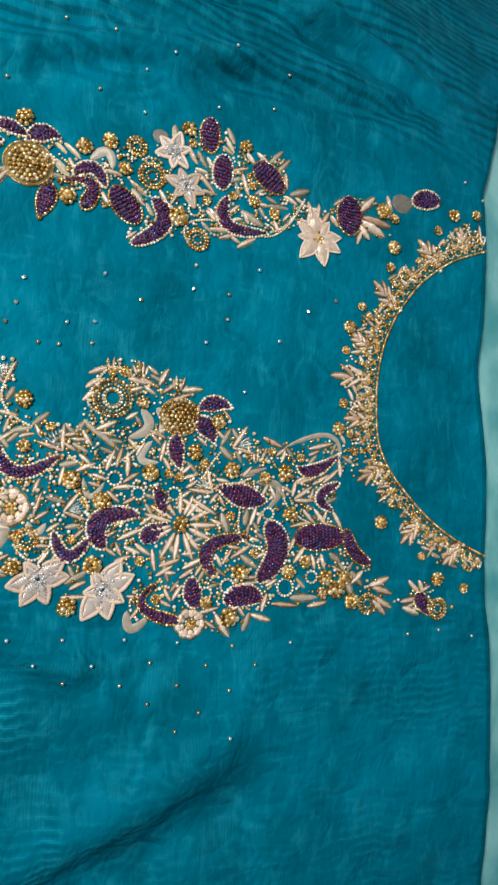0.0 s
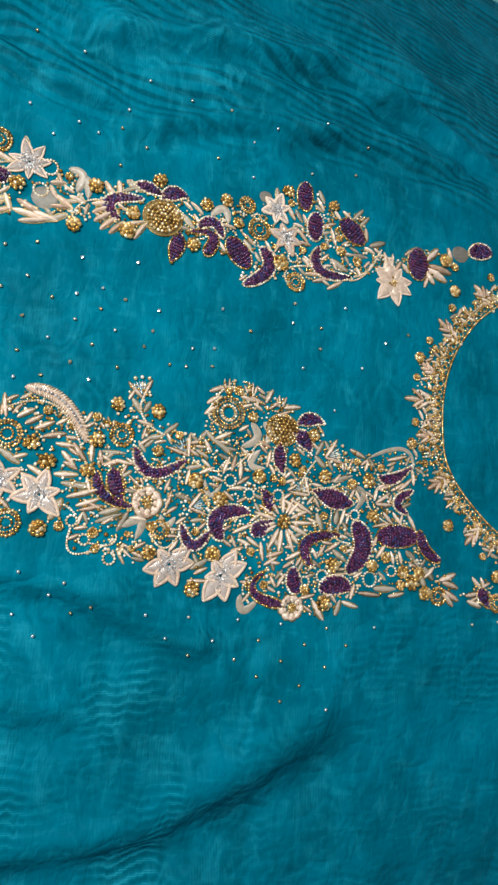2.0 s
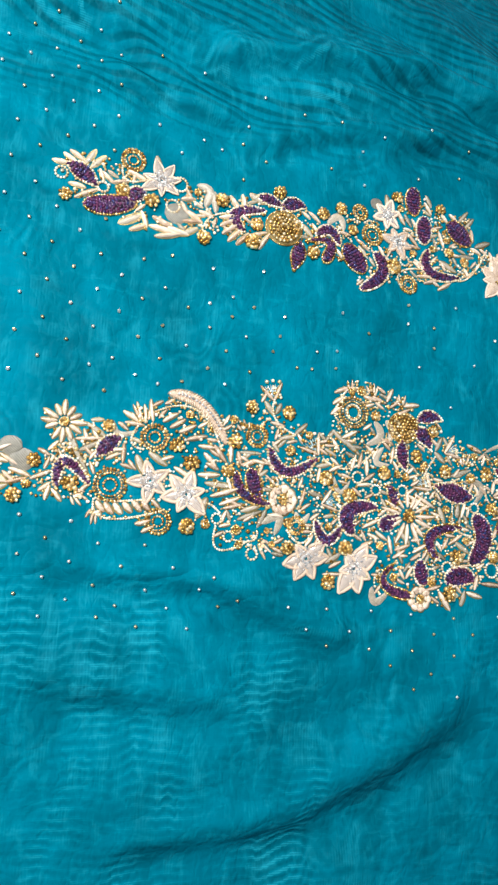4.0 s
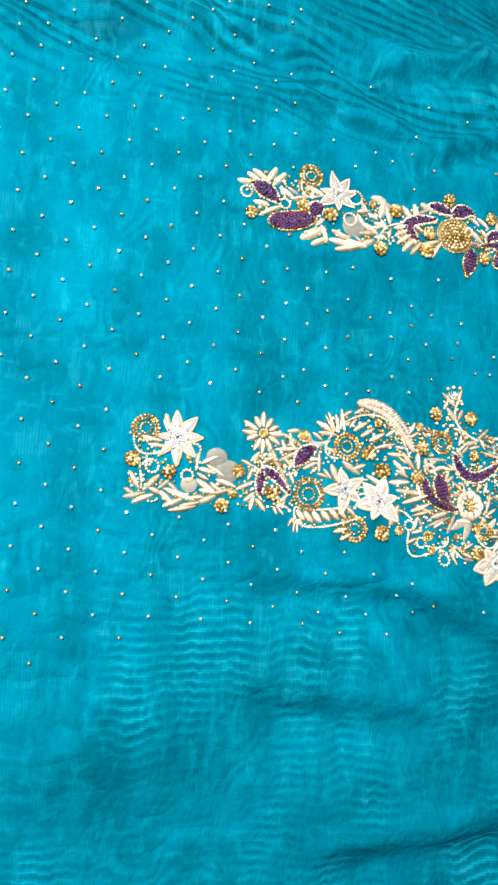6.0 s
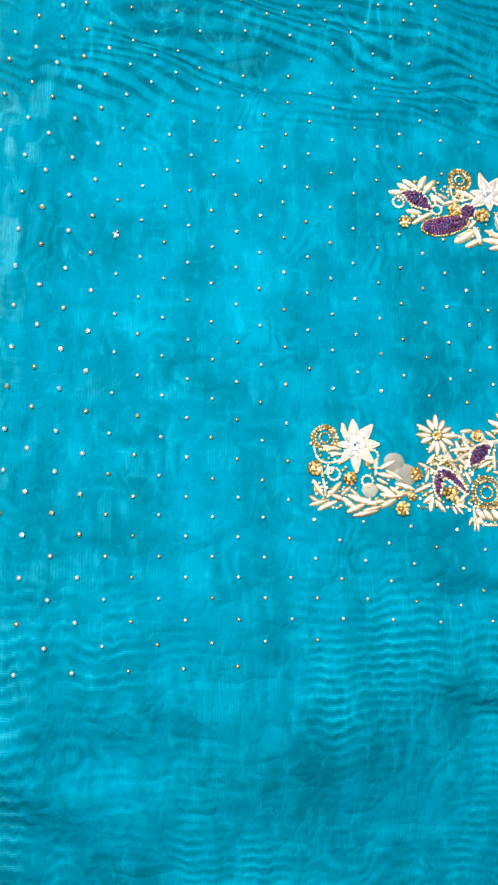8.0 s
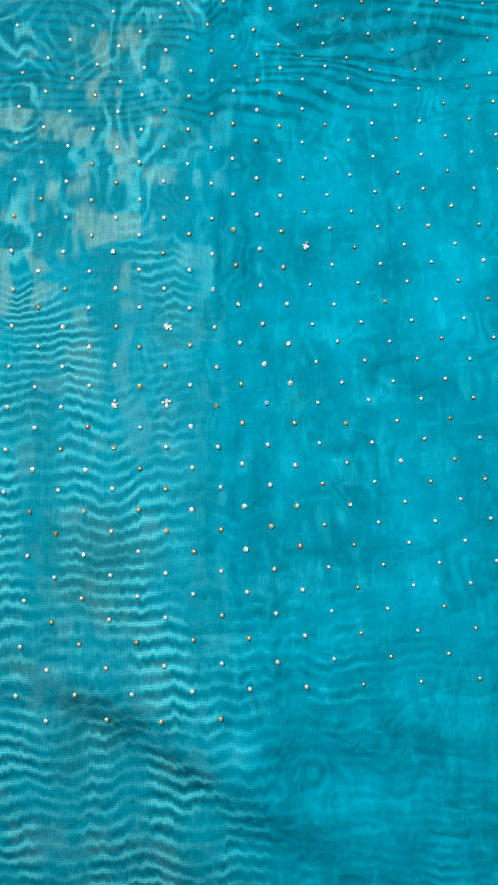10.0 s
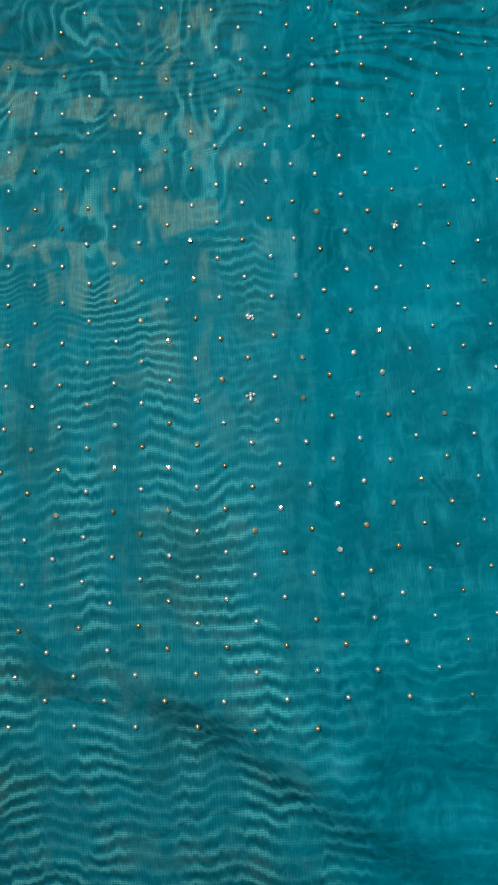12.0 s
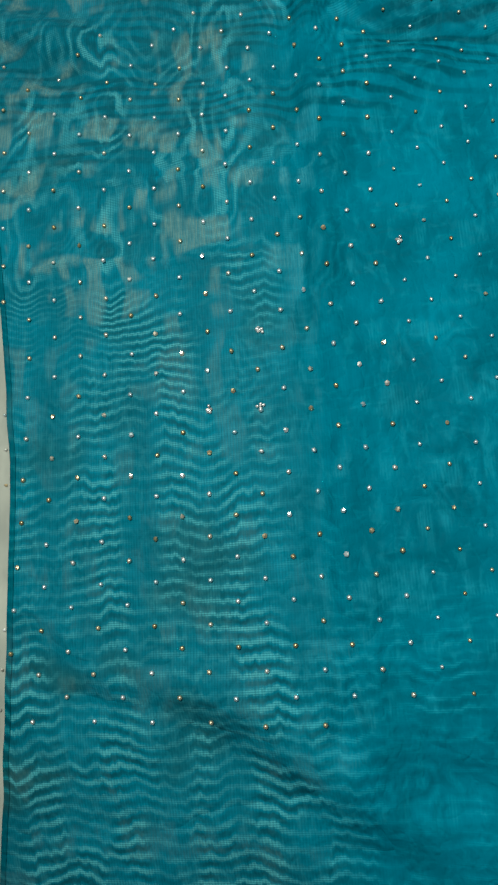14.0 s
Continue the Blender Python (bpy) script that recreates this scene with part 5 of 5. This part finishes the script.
POWERS = [(m, n) for m in range(7) for n in range(7 - m)]


def sequin_mesh(k):
    rnd = random.Random(k)
    bm = bmesh.new()
    bmesh.ops.create_icosphere(bm, subdivisions=1, radius=1)
    for v in bm.verts:
        v.co *= rnd.uniform(0.88, 1.12)
    bmesh.ops.scale(bm, vec=(0.00122, 0.00112, 0.00085), verts=bm.verts)
    data = bpy.data.meshes.new("sequin")
    bm.to_mesh(data)
    bm.free()
    data.materials.append(SPARK)
    if k < 2:
        data.shade_smooth()
    return data


SEQUINS = [sequin_mesh(k) for k in range(4)]


def covered(x, y):
    """Whether embroidery lies here, so that no loose sequin does."""
    if -301 < x < 90:   # bodice panel and its tail
        if x < -205:
            return -228 < y < -160
        if x < -120:
            return -246 < y < -148
        if x < -62:
            return -272 < y < -130
        if x < 0:
            return -282 < y < -128
        if -282 < y < -152 - 0.35 * x:
            return True
    if -250 < x < 165:  # upper sprig
        mid = -27 + 0.00055 * (x + 40) ** 2 * (-0.6 if x > -40 else 0.45) if x < 165 else 0
        if abs(y - mid) < (26 if -130 < x < 60 else 20):
            return True
    return math.hypot((x - 200) / 112, (y + 137) / 122) < 1


def sequin(x, y):
    ob = part("sequin", dice.choice(SEQUINS[:3] if x < -205 else SEQUINS[1:]), None, fabric)
    ob.matrix_local = spot(x, y, dice.uniform(0, 6), *[1.45 if x < -420 else 1.1] * 3, 0.85) @ Matrix.Rotation(dice.uniform(-0.5, 0.5), 4, "X") @ Matrix.Rotation(dice.uniform(-0.5, 0.5), 4, "Y")


spots = []
for v in range(-36, 6):
    for u in range(-10, 27):
        if (u + v) % 2:
            continue
        x = sum(c * (u / 20) ** m * (v / 10) ** n for c, (m, n) in zip(LATTICE_X, POWERS))
        y = sum(c * (u / 20) ** m * (v / 10) ** n for c, (m, n) in zip(LATTICE_Y, POWERS))
        if v == 5 and u > 3 or v == 4 and u > 12 or v == 3 and u > 15:
            continue
        if x < -205 and x > left_edge(y / 1000) * 1000 + 2 and y < 150 and not covered(x, y):
            spots.append((x, y))
seen = []


def strew(*xy):
    """Sequins of one row of the strewn ground, as x and y in turn."""
    for x, y in zip(xy[::2], xy[1::2]):
        seen.append((x, y))


strew(-184, 63, -155, 61)
strew(-113, 53, -85, 46, -59, 44, -25, 42, 10, 53, 45, 48)
strew(-183, 14, -154, 10, -128, 13, -125, 26, -65, 10, -40, 30, 2, 16, 36, 24)
strew(-168, -2, -142, 6, -127, -12, -112, 4, -40, 3)
strew(-187, -76, -170, -71, -144, -76, -111, -73, -6, -79, 31, -76, 80, -87)
strew(-200, -89, -200, -112, -186, -102, -173, -93, -158, -103, -145, -99, -130, -92, -130, -105, -117, -97)
strew(-96, -101, -56, -93, -36, -103, -7, -93, 13, -108, 14, -93, 62, -96)
strew(-187, -126, -173, -117, -159, -128, -144, -114, -133, -128, -121, -117, -103, -124, -98, -114, -87, -133)
strew(-76, -133, -73, -121, -60, -130, -59, -119, 2, -122, 45, -116)
strew(-202, -141, -188, -150, -174, -138, -174, -153, -160, -150, -145, -140, -133, -150, -118, -139, 25, -148)
strew(-205, -161)
strew(-202, -248, -176, -248)
strew(-203, -271, -189, -260, -174, -273, -160, -260, -143, -272, -136, -265, -120, -278)
strew(-200, -288, -190, -282, -178, -293, -161, -283, -149, -294, -130, -282, -90, -281, -77, -294, -64, -282)
strew(-62, -304, -49, -295, -33, -283, -19, -295, -5, -285, 11, -297, 25, -287, 38, -297, 59, -286)
strew(157, -281, 181, -285)
strew(-34, -306, -19, -316, -4, -307, 8, -321, 24, -310)
strew(-4, -330, 26, -335)
spots += seen
for x, y in ((174, 9), (188, -1), (135, -283)):
    spots.append((x, y))
# The sequins nearest the middle line of the cloth are single pieces; the rest are joined.
spots.sort(key=lambda p: abs(p[1] + 130))
for x, y in spots[:300]:
    sequin(x + dice.uniform(-0.6, 0.6), y + dice.uniform(-0.6, 0.6))
rest = [(x, y) for x, y in spots[300:]]
if rest:
    ob = part("outer_sequin", bead_mesh("outer_sequin", on_cloth(rest, 0.8), np.array([0.0016 if x < -420 else 0.0012 for x, y in rest]), SPARK, False), None, fabric, "loose foiled sequins towards the edges")
    tagged(ob, kind="stuff")

# four knots of silver beads among the sequins
KNOT = bead_mesh("silver_knot", np.array([(0, 0, 1.2), (0.8, 1.9, 0.9), (-0.5, -1.9, 0.9), (-1.2, 0.6, 0.8), (1.0, -0.6, 0.8)]) / 1000, 0.00095, CRYSTAL)
for x, y, turn in ((-414.5, -58.8, 0), (-499.8, -101.8, 1), (-502.5, -148.1, 2), (-533.4, -146.5, 0.5)):
    part("silver_knot", KNOT, None, fabric, "knot of silver beads", at=spot(x, y, turn))

# a few sequins that lie on the pale sheet just past the hem
for k, y in enumerate((-128, -152, -176, -268, -292, -316)):
    x = left_edge(y / 1000) * 1000 - 14.0 - 1.0 * (k % 3)
    z = drape(x / 1000, y / 1000) - 0.020
    ob = new("loose_sequin", SEQUINS[k % 4])
    ob.location = (x / 1000, y / 1000, z + 0.0008)
    tagged(ob, "small foiled sequin lying on the ecru sheet", "sequin", "sequins beside the hem")
